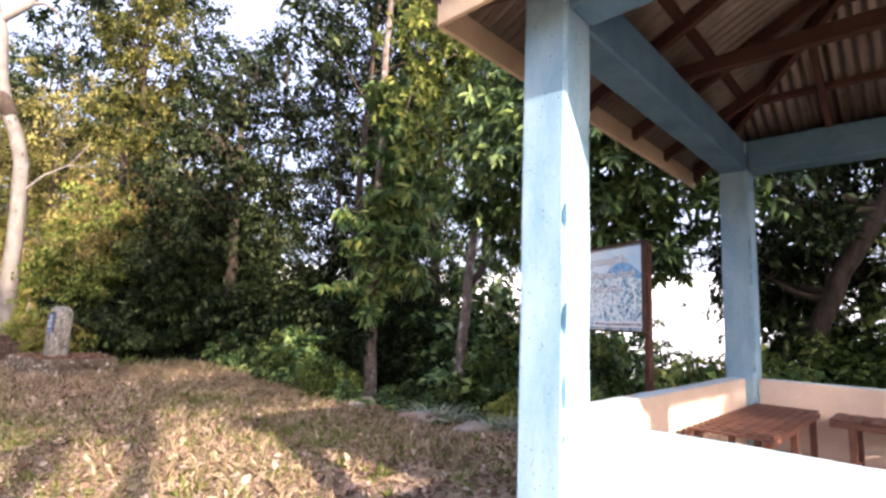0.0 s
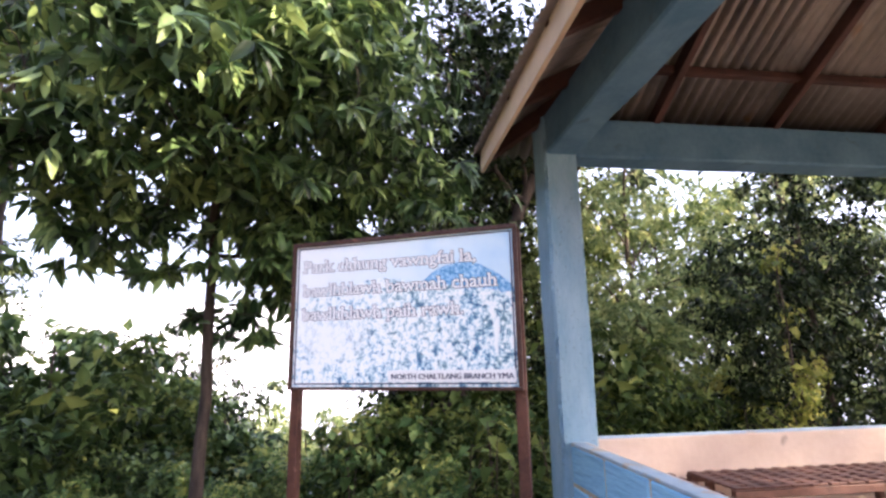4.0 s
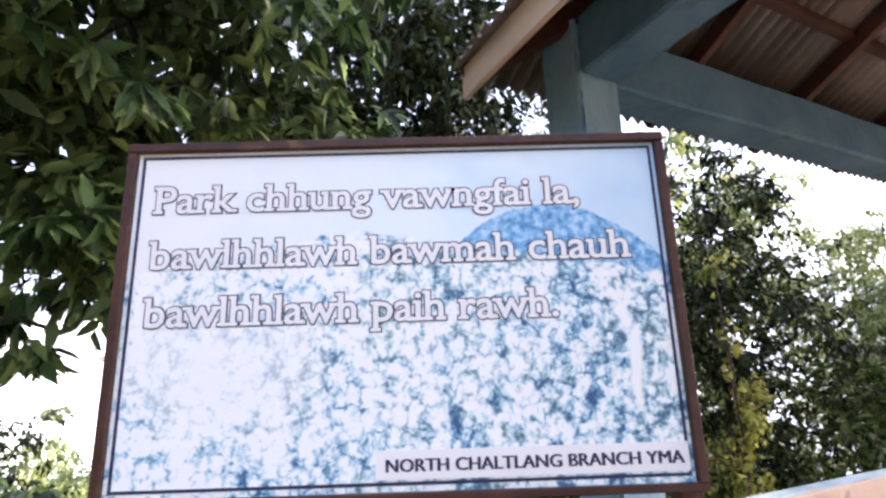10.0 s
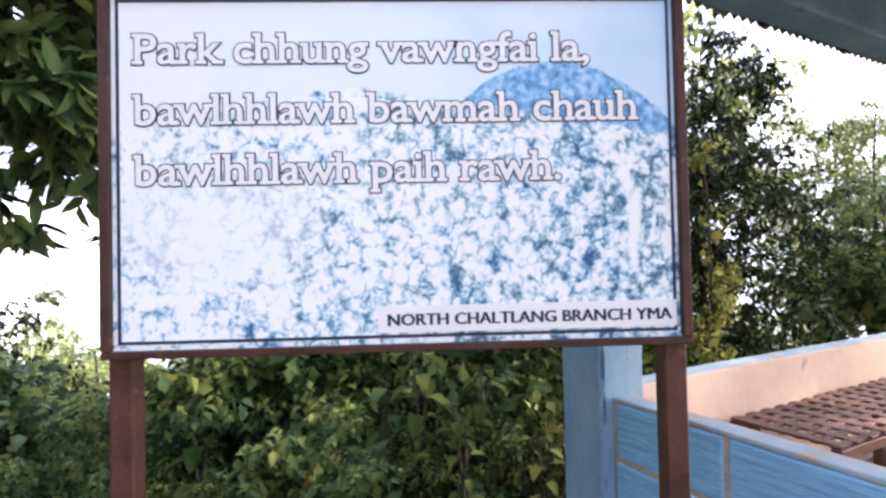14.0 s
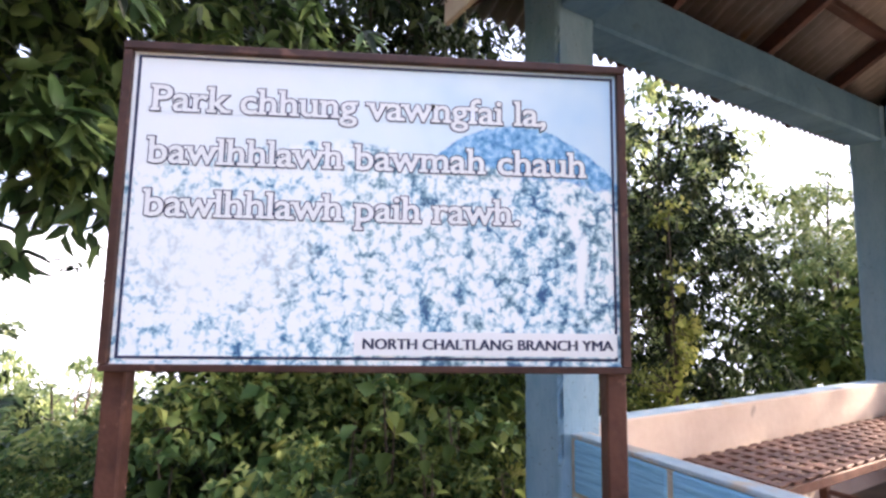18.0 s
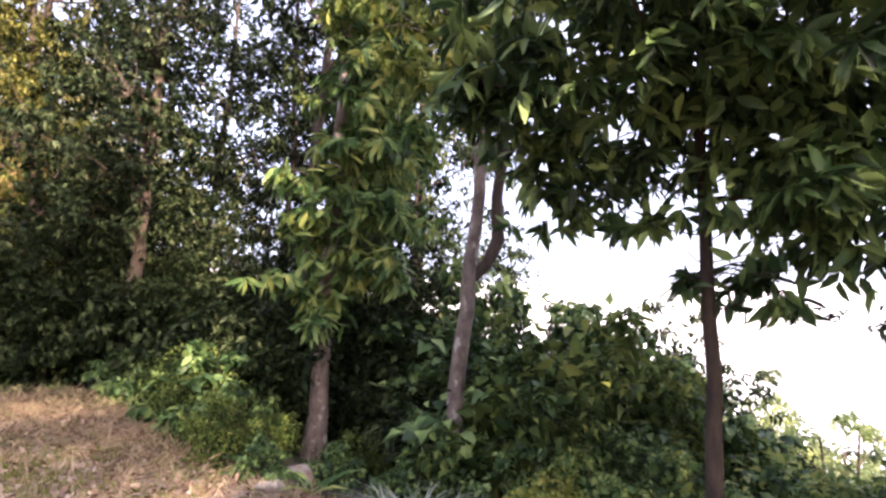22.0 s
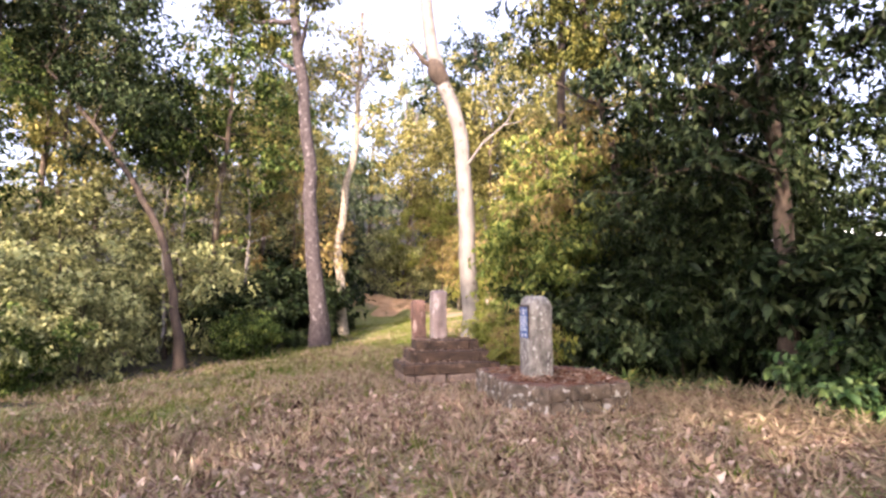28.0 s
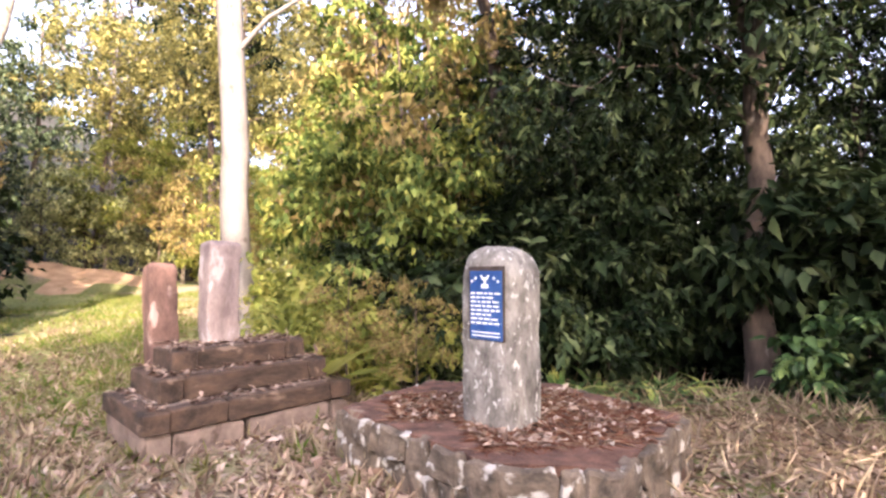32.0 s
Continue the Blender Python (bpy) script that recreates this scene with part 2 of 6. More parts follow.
L_MID = leafy("mid_green_leaves", [(0.0112, 0.0224, 0.007), (0.0294, 0.0525, 0.0147), (0.1, 0.145, 0.04), (0.26, 0.29, 0.08)], 0.3)
L_FRESH = leafy("fresh_green_leaves", [(0.024, 0.052, 0.018), (0.065, 0.13, 0.04), (0.185, 0.275, 0.09), (0.42, 0.44, 0.13)], 0.38, 0.4, 2.0, 0.18)
L_YELLOW = leafy("yellow_green_leaves", [(0.1, 0.132, 0.034), (0.2, 0.235, 0.056), (0.34, 0.36, 0.092), (0.48, 0.45, 0.15)], 0.45)
L_BROAD = leafy("broad_glossy_leaves", [(0.011, 0.026, 0.009), (0.034, 0.074, 0.024), (0.12, 0.195, 0.068), (0.34, 0.45, 0.15)], 0.3, 0.42, 1.9, 0.28)
L_DRY = leafy("dry_tan_leaves", [(0.16, 0.125, 0.05), (0.26, 0.205, 0.08), (0.37, 0.28, 0.115), (0.34, 0.33, 0.1)], 0.4)
L_VINE = leafy("sunlit_vine_leaves", [(0.0315, 0.056, 0.014), (0.077, 0.1155, 0.0294), (0.225, 0.27, 0.072), (0.42, 0.41, 0.11)], 0.4)
L_SAGE = leafy("greyish_thicket_leaves", [(0.0644, 0.07544, 0.0368), (0.1656, 0.184, 0.0828), (0.414, 0.4312, 0.1955), (0.598, 0.575, 0.276)], 0.35)
L_OLIVE = leafy("olive_haze_leaves", [(0.05525, 0.0595, 0.0221), (0.1615, 0.1598, 0.051), (0.38, 0.35, 0.12), (0.55, 0.49, 0.18)], 0.42)
L_PALE = leafy("pale_soft_green_leaves", [(0.075, 0.1187, 0.05), (0.175, 0.2375, 0.09375), (0.3125, 0.375, 0.1562), (0.525, 0.5625, 0.2375)], 0.4)
L_GREY = leafy("grey_green_leaves", [(0.0222, 0.0347, 0.0196), (0.0644, 0.0924, 0.0504), (0.138, 0.179, 0.0945), (0.27, 0.306, 0.165)], 0.33)
L_HUNG = leafy("olive_vine_hung_leaves", [(0.016, 0.022, 0.006), (0.05, 0.06, 0.016), (0.14, 0.145, 0.04), (0.34, 0.31, 0.09)], 0.35)
STRAW = leafy("dry_straw", [(0.19, 0.135, 0.095), (0.37, 0.275, 0.19), (0.54, 0.43, 0.31), (0.3, 0.28, 0.13)], 0.2, 0.8, 0.0)
LITTER = leafy("fallen_leaves", [(0.055, 0.033, 0.024), (0.2, 0.13, 0.095), (0.37, 0.265, 0.2), (0.53, 0.43, 0.35)], 0.15, 0.8, 0.0)
GRASS = leafy("short_green_grass", [(0.08, 0.12, 0.025), (0.12, 0.17, 0.035), (0.2, 0.22, 0.06), (0.28, 0.25, 0.1)], 0.3, 0.6, 0.0)


# ---------- mesh helpers ----------
def mesh_of(name, verts, faces, smooth=False):
    me = bpy.data.meshes.new(name)
    me.from_pydata([tuple(v) for v in verts], [], faces)
    if smooth:
        me.polygons.foreach_set("use_smooth", [True] * len(me.polygons))
    me.update()
    return me


def fast_mesh(name, verts, faces, smooth=False):
    """Large meshes from arrays; faces is an n x k array."""
    me = bpy.data.meshes.new(name)
    verts, faces = np.asarray(verts, np.float32), np.asarray(faces, np.int32)
    n, k = faces.shape
    me.vertices.add(len(verts))
    me.vertices.foreach_set("co", verts.ravel())
    me.loops.add(n * k)
    me.loops.foreach_set("vertex_index", faces.ravel())
    me.polygons.add(n)
    me.polygons.foreach_set("loop_start", np.arange(0, n * k, k, dtype=np.int32))
    me.polygons.foreach_set("loop_total", np.full(n, k, np.int32))
    if smooth:
        me.polygons.foreach_set("use_smooth", np.ones(n, bool))
    me.update(calc_edges=True)
    return me


def put(name, me, mat, parent=None, label="", m=None):
    """Links a mesh as one object."""
    if mat and not me.materials:
        me.materials.append(mat)
    ob = new(name, me)
    if parent:
        ob.parent = parent
    if m is not None:
        ob.matrix_basis = m
    if label:
        tagged(ob, label)
    return ob


def part(name, bm, mat, parent, label="", m=None, smooth=False):
    me = bpy.data.meshes.new(name)
    bm.to_mesh(me)
    bm.free()
    if smooth:
        me.polygons.foreach_set("use_smooth", [True] * len(me.polygons))
    return put(name, me, mat, parent, label, m)


def empty(name, m, label, category, group="", kind=""):
    ob = new(name)
    ob.empty_display_size = 0.2
    ob.matrix_basis = m
    return tagged(ob, label, category, group, kind)


def box_bm(a, b, bevel=0.006, segments=1, bm=None):
    bm = bm or bmesh.new()
    a, b = Vector(a), Vector(b)
    made = bmesh.ops.create_cube(bm, size=1, matrix=Matrix.Translation((a + b) / 2) @ Matrix.Diagonal((*(b - a), 1)))
    if bevel:
        edges = list({e for v in made["verts"] for e in v.link_edges})
        bmesh.ops.bevel(bm, geom=edges, offset=bevel, segments=segments, affect="EDGES")
    return bm


def rough_box_bm(a, b, cuts, amp, scale, seed, bevel=0.015):
    """A box of cast or laid stuff with uneven faces."""
    bm = box_bm(a, b, bevel)
    bmesh.ops.subdivide_edges(bm, edges=[e for e in bm.edges if e.calc_length() > 0.12], cuts=cuts, use_grid_fill=True)
    for v in bm.verts:
        v.co += noise.noise_vector(v.co * scale + Vector((seed, seed * 2, 0))) * amp
    return bm


def beam_bm(p, q, w, h, bevel=0.004):
    """A straight member from p to q, w wide and h deep."""
    p, q = Vector(p), Vector(q)
    d = q - p
    z = d.normalized()
    x = z.cross(Vector((0, 0, 1)))
    x = x.normalized() if x.length > 1e-4 else Vector((1, 0, 0))
    y = z.cross(x)
    bm = box_bm((-w / 2, -h / 2, 0), (w / 2, h / 2, d.length), bevel)
    bmesh.ops.transform(bm, matrix=Matrix.Translation(p) @ Matrix((x, y, z)).transposed().to_4x4(), verts=bm.verts)
    return bm


def tubes(paths, sides=8):
    """Tapered tubes along paths of (points, radii), as one vertex and face array."""
    vs, fs, off = [], [], 0
    for pts, rad in paths:
        pts, rad = np.asarray(pts, float), np.asarray(rad, float)
        n = len(pts)
        tan = np.gradient(pts, axis=0)
        tan /= np.linalg.norm(tan, axis=1)[:, None] + 1e-9
        ref = np.array([1.0, 0, 0]) if abs(tan[0][0]) < 0.8 else np.array([0, 1.0, 0])
        x = np.cross(tan, ref)
        x /= np.linalg.norm(x, axis=1)[:, None] + 1e-9
        y = np.cross(tan, x)
        a = np.linspace(0, 2 * math.pi, sides, endpoint=False)
        ring = pts[:, None] + rad[:, None, None] * (np.cos(a)[None, :, None] * x[:, None] + np.sin(a)[None, :, None] * y[:, None])
        vs.append(ring.reshape(-1, 3))
        i, j = np.meshgrid(np.arange(n - 1), np.arange(sides), indexing="ij")
        k = (j + 1) % sides
        fs.append(np.stack([i * sides + j, i * sides + k, (i + 1) * sides + k, (i + 1) * sides + j], -1).reshape(-1, 4) + off)
        off += n * sides
    return np.concatenate(vs), np.concatenate(fs)


def unit(a):
    return a / (np.linalg.norm(a, axis=1)[:, None] + 1e-9)


def blades(pos, way, nor, length, width, curl=0.15, fold=0.25, simple=False, fine=False):
    """Leaf blades: pointed, folded on the midrib, hanging at the tip; simple ones have two triangles, fine ones eight."""
    n = len(pos)
    way = unit(way)
    side = unit(np.cross(way, nor))
    nor = np.cross(side, way)
    L, W = np.asarray(length)[:, None], np.asarray(width)[:, None]
    tip = pos + way * L - nor * L * curl
    mid = pos + way * L * 0.5
    l = pos + way * L * 0.45 + side * W * 0.5 + nor * W * fold
    r = pos + way * L * 0.45 - side * W * 0.5 + nor * W * fold
    if fine:
        def at(k, s_, lift):
            return pos + way * L * k + side * W * s_ + nor * (W * lift - L * curl * k * k)
        v = np.stack([pos, at(0.28, 0, 0), at(0.66, 0, 0), tip, at(0.28, 0.46, fold), at(0.66, 0.36, fold), at(0.28, -0.46, fold), at(0.66, -0.36, fold)], 1).reshape(-1, 3)
        base = np.arange(n)[:, None] * 8
        f = np.concatenate([base + k for k in ([0, 1, 4], [1, 2, 5], [1, 5, 4], [2, 3, 5], [0, 6, 1], [1, 6, 7], [1, 7, 2], [2, 7, 3])])
        return v, f
    if simple:
        v = np.stack([pos, r, tip, l], 1).reshape(-1, 3)
        base = np.arange(n)[:, None] * 4
        f = np.concatenate([base + [0, 1, 2], base + [0, 2, 3]])
    else:
        v = np.stack([pos, l, r, mid, tip], 1).reshape(-1, 3)
        base = np.arange(n)[:, None] * 5
        f = np.concatenate([base + [0, 3, 1], base + [3, 4, 1], base + [0, 2, 3], base + [2, 4, 3]])
    return v, f


# ---------- the lie of the land ----------
EDGE = np.array([(10.5, -14), (8.5, -5), (7.2, 0), (6.0, 3.4), (5.0, 5.0), (4.0, 6.6), (2.6, 8.7), (1.6, 10.3), (0.9, 12.8), (-0.3, 15.8), (-1.6, 17.2), (-4.0, 18.4), (-5.0, 22), (-6.8, 27), (-9.5, 34), (-16, 44), (-26, 56)])


def edge_dist(x, y):
    """Distance beyond the edge of the level ground, positive on the side that falls away."""
    x, y = np.asarray(x, float), np.asarray(y, float)
    best, sign = np.full(x.shape, 1e9), np.ones(x.shape)
    for (ax, ay), (bx, by) in zip(EDGE[:-1], EDGE[1:]):
        dx, dy = bx - ax, by - ay
        k = np.clip(((x - ax) * dx + (y - ay) * dy) / (dx * dx + dy * dy), 0, 1)
        px, py = x - ax - k * dx, y - ay - k * dy
        d = np.hypot(px, py)
        s = np.where(dx * py - dy * px < 0, 1.0, -1.0)
        near = d < best
        best, sign = np.where(near, d, best), np.where(near, s, sign)
    return best * sign


def ground_z(x, y):
    x, y = np.asarray(x, float), np.asarray(y, float)
    z = 0.24 * np.exp(-((x - 2.6) ** 2 + (y - 4.2) ** 2) / 6) + 0.01 * np.exp(-((x + 4.5) ** 2 + (y - 15) ** 2) / 16)
    z = z + np.clip(y - 17, 0, 60) * 0.045 * np.clip((-x - 3) / 6, 0, 1) + np.clip(y - 37, 0, 40) * 0.3 + np.clip(-x - 17, 0, 40) * 0.3
    z = z - np.clip(-x - 9, 0, 30) * 0.02 + 1.05 * np.exp(-((x + 17.2) ** 2 / 12 + (y - 35.2) ** 2 / 2.4))
    d = edge_dist(x, y)
    soft = np.where(d < -0.6, 0, np.where(d < 1.2, (d + 0.6) ** 2 / 3.6, d - 0.3))
    fade = 1 - np.clip((-x - 1) / 8, 0, 1) * (1 - np.clip((46 - y) / 18, 0.1, 1))
    z = z - fade * np.where(soft < 3, 0.3 * soft, 0.9 + (np.clip(soft, 3, 60) - 3) * 0.8)
    z = z + 0.035 * np.sin(1.3 * x + 0.6 * y) * np.sin(0.9 * y - 0.5 * x) + 0.02 * np.sin(3.1 * x + 1) * np.cos(2.7 * y)
    return z


def gz(x, y):
    return float(ground_z(x, y))


# ---------- ground and distance ----------
def ground_material():
    m = bpy.data.materials.new("trodden_ground")
    m.use_nodes = True
    t = m.node_tree
    b = t.nodes["Principled BSDF"]
    co = t.nodes.new("ShaderNodeTexCoord")

    def noise_of(scale, detail=6):
        n = t.nodes.new("ShaderNodeTexNoise")
        n.inputs["Scale"].default_value, n.inputs["Detail"].default_value = scale, detail
        t.links.new(co.outputs["Object"], n.inputs["Vector"])
        return n.outputs[0]

    def ramp(src, lo, hi, c0, c1):
        r = t.nodes.new("ShaderNodeValToRGB")
        r.color_ramp.elements[0].position, r.color_ramp.elements[1].position = lo, hi
        r.color_ramp.elements[0].color, r.color_ramp.elements[1].color = (*c0, 1), (*c1, 1)
        t.links.new(src, r.inputs[0])
        return r.outputs[0]

    def blend(f, a, c):
        x = t.nodes.new("ShaderNodeMix")
        x.data_type = "RGBA"
        for s, d in ((f, 0), (a, 6), (c, 7)):
            t.links.new(s, x.inputs[d])
        return x.outputs[2]

    soil = ramp(noise_of(14, 9), 0.35, 0.66, (0.13, 0.085, 0.066), (0.5, 0.36, 0.285))
    straw = ramp(noise_of(45, 4), 0.35, 0.7, (0.29, 0.2, 0.145), (0.58, 0.44, 0.33))
    green = ramp(noise_of(60, 4), 0.35, 0.7, (0.1, 0.12, 0.035), (0.27, 0.27, 0.1))
    base = blend(ramp(noise_of(2.2), 0.42, 0.58, (0, 0, 0), (1, 1, 1)), soil, straw)
    sep = t.nodes.new("ShaderNodeSeparateXYZ")
    t.links.new(co.outputs["Object"], sep.inputs[0])
    west = t.nodes.new("ShaderNodeMapRange")   # more turf towards the lane side
    west.inputs["From Min"].default_value, west.inputs["From Max"].default_value = -4.5, -8.5
    west.inputs["To Min"].default_value, west.inputs["To Max"].default_value = 0.0, 0.12
    t.links.new(sep.outputs[0], west.inputs["Value"])
    more = t.nodes.new("ShaderNodeMath")
    t.links.new(noise_of(0.55), more.inputs[0])
    t.links.new(west.outputs[0], more.inputs[1])
    base = blend(ramp(more.outputs[0], 0.5, 0.64, (0, 0, 0), (1, 1, 1)), base, green)
    t.links.new(base, b.inputs["Base Color"])
    b.inputs["Roughness"].default_value = 0.95
    bp = t.nodes.new("ShaderNodeBump")
    bp.inputs["Strength"].default_value, bp.inputs["Distance"].default_value = 1.0, 0.06
    t.links.new(noise_of(25, 8), bp.inputs["Height"])
    t.links.new(bp.outputs[0], b.inputs["Normal"])
    return m


s = np.linspace(-1, 1, 241)
gx = 16 * s + 30 * s ** 3 + 560 * s ** 9 - 3
gy = 18 * s + 30 * s ** 3 + 560 * s ** 9 + 11
GX, GY = np.meshgrid(gx, gy, indexing="ij")
GZ = ground_z(GX, GY)
gi = np.arange(241 * 241).reshape(241, 241)
gf = np.stack([gi[:-1, :-1], gi[1:, :-1], gi[1:, 1:], gi[:-1, 1:]], -1).reshape(-1, 4)
ground_me = fast_mesh("ground", np.stack([GX, GY, GZ], -1).reshape(-1, 3), gf, True)
ground_me.materials.append(ground_material())
# leaf mould under the trees, its colour darkened further to hold their shade
ground_me.materials.append(surface("shade_dark_leaf_mould", (0.012, 0.011, 0.006), (0.045, 0.038, 0.02), 3, 0.95, 0.8, 25, spot=(0.02, 0.032, 0.01), spot_scale=1.5, spot_level=0.55))
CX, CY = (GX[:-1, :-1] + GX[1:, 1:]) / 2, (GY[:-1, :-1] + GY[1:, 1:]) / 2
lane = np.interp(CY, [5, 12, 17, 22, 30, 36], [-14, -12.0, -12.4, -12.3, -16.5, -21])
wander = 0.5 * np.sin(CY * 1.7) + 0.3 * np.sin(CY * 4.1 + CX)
shaded_mould = (edge_dist(CX, CY) > 0.35 + 0.35 * np.sin(CX * 3 + CY * 2.2)) | (CX < lane + wander) | (CY > 38)
turf = (CX < -6.2 + 0.5 * np.sin(CY)) & (CY > 17.5 + 0.6 * np.sin(CX * 1.5)) & (CY < 32.5)
ground_me.materials.append(surface("green_lane_turf", (0.1, 0.125, 0.03), (0.27, 0.28, 0.09), 5, 0.95, 0.8, 60, spot=(0.33, 0.25, 0.15), spot_scale=1.6, spot_level=0.6))
shaded_mould &= ~((CX > -21) & (CX < -13.0) & (CY > 30) & (CY < 36.5))
cut = np.exp(-((CX + 17.2) ** 2 / 12 + (CY - 35.2) ** 2 / 2.4)) + 0.1 * np.sin(CX * 2.3 + CY) > 0.22
ground_me.materials.append(surface("orange_cut_earth", (0.32, 0.19, 0.1), (0.55, 0.37, 0.23), 3, 0.95, 0.8, 20, spot=(0.2, 0.16, 0.08), spot_scale=1.2, spot_level=0.6))
ground_me.polygons.foreach_set("material_index", np.where(cut, 3, np.where(shaded_mould, 1, np.where(turf, 2, 0))).astype(np.int32).ravel())
ground = put("ground", ground_me, None)
tagged(ground, "trodden brown hilltop ground with dry grass and fallen leaves", "ground", kind="structure")

# bright haze of the valley, far beyond the trees, as a glowing curved sheet
haze_mat = bpy.data.materials.new("glowing_haze_sheet")
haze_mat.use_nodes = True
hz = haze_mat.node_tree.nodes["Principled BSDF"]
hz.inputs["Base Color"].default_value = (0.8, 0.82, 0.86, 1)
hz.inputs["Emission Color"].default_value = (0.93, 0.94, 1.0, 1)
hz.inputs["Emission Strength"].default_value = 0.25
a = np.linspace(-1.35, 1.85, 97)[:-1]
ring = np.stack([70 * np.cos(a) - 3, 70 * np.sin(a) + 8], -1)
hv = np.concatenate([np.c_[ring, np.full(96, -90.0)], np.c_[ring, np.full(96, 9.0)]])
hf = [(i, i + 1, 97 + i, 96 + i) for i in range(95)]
tagged(put("backdrop", fast_mesh("backdrop", hv, hf), haze_mat), "glowing sheet for the white haze over the distant valley", "backdrop", kind="structure")


# ---------- pavilion ----------
# its own axes: u along the long side, v across; the floor is raised
PAV = pose(0, 0, 0, 0, 0, 25.55)
pavilion = empty("pavilion", PAV, "open blue-painted concrete park shelter with a corrugated tin hip roof", "shelter")
U0, U1, V0, V1 = 1.95, 4.93, -2.1, 1.052
HALF, BEAM_Z, BEAM_T, WALL_Z, SLAB_Z = 0.112, 2.985, 3.25, 1.258, 0.62
EAVE = (1.6, 5.19, -2.5, 1.48)
EAVE_Z, RISE = 3.17, 0.95


def column_bm(u, v, half, z0, z1, seed):
    """A cast square post with chipped arrises: rings of sixteen points."""
    bm = bmesh.new()
    rows = []
    n = 190
    steps = (-1, -0.86, 0, 0.86)
    side = [(k, -1) for k in steps] + [(1, k) for k in steps] + [(-k, 1) for k in steps] + [(-1, -k) for k in steps]
    for i in range(n + 1):
        z = z0 + (z1 - z0) * i / n
        row = []
        for a_, b_ in side:
            corner = abs(a_) == 1 and abs(b_) == 1
            chip = 0.0
            if corner:
                g = noise.noise(Vector((a_ * 3 + seed, b_ * 3, z * 7.0)))
                h = noise.noise(Vector((a_ * 5 + seed, b_ * 5 + 2, z * 31.0)))
                chip = 0.006 + max(0.0, g - 0.05) * 0.06 + max(0.0, h - 0.1) * 0.03
            p = Vector((u + a_ * (half - chip), v + b_ * (half - chip), z))
            p += noise.noise_vector(Vector((p.x * 3, p.y * 3, z * 2.2 + seed))) * 0.006
            row.append(bm.verts.new(p))
        rows.append(row)
    for r0, r1 in zip(rows, rows[1:]):
        for j in range(16):
            bm.faces.new((r0[j], r0[(j + 1) % 16], r1[(j + 1) % 16], r1[j]))
    bm.faces.new(rows[-1])
    bm.faces.new(list(reversed(rows[0])))
    return bm


for i, (u, v) in enumerate(((U0, V1), (U1, V1), (U1, V0), (U0, V0))):
    bm = column_bm(u, v, HALF, -1.6, BEAM_T - 0.004, i)
    part("column", bm, BLUE, pavilion, "weathered light blue concrete column")
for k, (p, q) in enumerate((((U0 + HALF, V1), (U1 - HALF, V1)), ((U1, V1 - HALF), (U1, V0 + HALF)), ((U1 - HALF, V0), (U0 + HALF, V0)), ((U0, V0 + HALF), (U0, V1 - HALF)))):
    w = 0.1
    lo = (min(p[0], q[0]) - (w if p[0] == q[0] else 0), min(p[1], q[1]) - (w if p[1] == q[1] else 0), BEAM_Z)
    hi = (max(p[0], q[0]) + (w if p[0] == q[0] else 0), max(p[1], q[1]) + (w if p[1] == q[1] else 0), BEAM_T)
    part("beam", rough_box_bm(lo, hi, 5, 0.008, 4, 9 + k, 0.012), BLUE_SHADED, pavilion, "blue concrete beam with shade mixed into its colour")
part("floor_slab", box_bm((U0 - 0.1, V0 - 0.1, -1.4), (U1 + 0.1, V1 + 0.07, SLAB_Z), 0.01), FLOOR, pavilion, "dusty concrete floor slab")


def parapet(p, q, inward):
    """A low wall between two columns: mortar core, plastered inside, painted capping; returns the wall for its blocks."""
    p, q, inward = Vector((*p, 0)), Vector((*q, 0)), Vector((*inward, 0))
    d = (q - p).normalized()
    length = (q - p).length
    m = Matrix((d, inward, Vector((0, 0, 1)))).transposed().to_4x4()
    m.translation = p
    core = part("parapet_wall", box_bm((0, -0.06, -1.2), (length, 0.012, WALL_Z - 0.014), 0.004), MORTAR, pavilion, "low concrete-block parapet wall", m)
    part("plaster_face", rough_box_bm((0.002, 0.014, SLAB_Z - 0.1), (length - 0.002, 0.036, WALL_Z - 0.002), 3, 0.002, 5, 3, 0.003), PLASTER, core, "pinkish cream plaster on the inner face")
    part("capping", rough_box_bm((0.002, -0.066, WALL_Z - 0.012), (length - 0.002, 0.012, WALL_Z + 0.003), 9, 0.004, 9, 5, 0.003), CAPPING, core, "faded pale blue wall top")
    return core, length


walls = [parapet((U1 - HALF, V1), (U0 + HALF, V1), (0, -1)),
         parapet((U1, V0 + HALF), (U1, V1 - HALF), (-1, 0)),
         parapet((U0, V1 - HALF), (U0, V0 + HALF), (1, 0)),
         parapet((U0 + 1.1, V0), (U1 - HALF, V0), (0, 1))]

# strong sunlight on this face is put into its near-white colour
part("outer_plaster", rough_box_bm((0.002, -0.084, -1.2), (walls[2][1] - 0.002, -0.062, WALL_Z + 0.004), 5, 0.003, 5, 8, 0.003), surface("plaster_white_with_sun", (0.6, 0.66, 0.7), (0.74, 0.78, 0.8), 4, 0.85, 0.3, 40), walls[2][0], "outer face, near white to carry the strong sun on it")

# roof: four corrugated slopes on hips, rafters and purlins
eu0, eu1, ev0, ev1 = EAVE
RUN = (eu1 - eu0) / 2
RIDGE = (((eu0 + eu1) / 2, ev0 + RUN), ((eu0 + eu1) / 2, ev1 - RUN))
PITCH = RISE / RUN


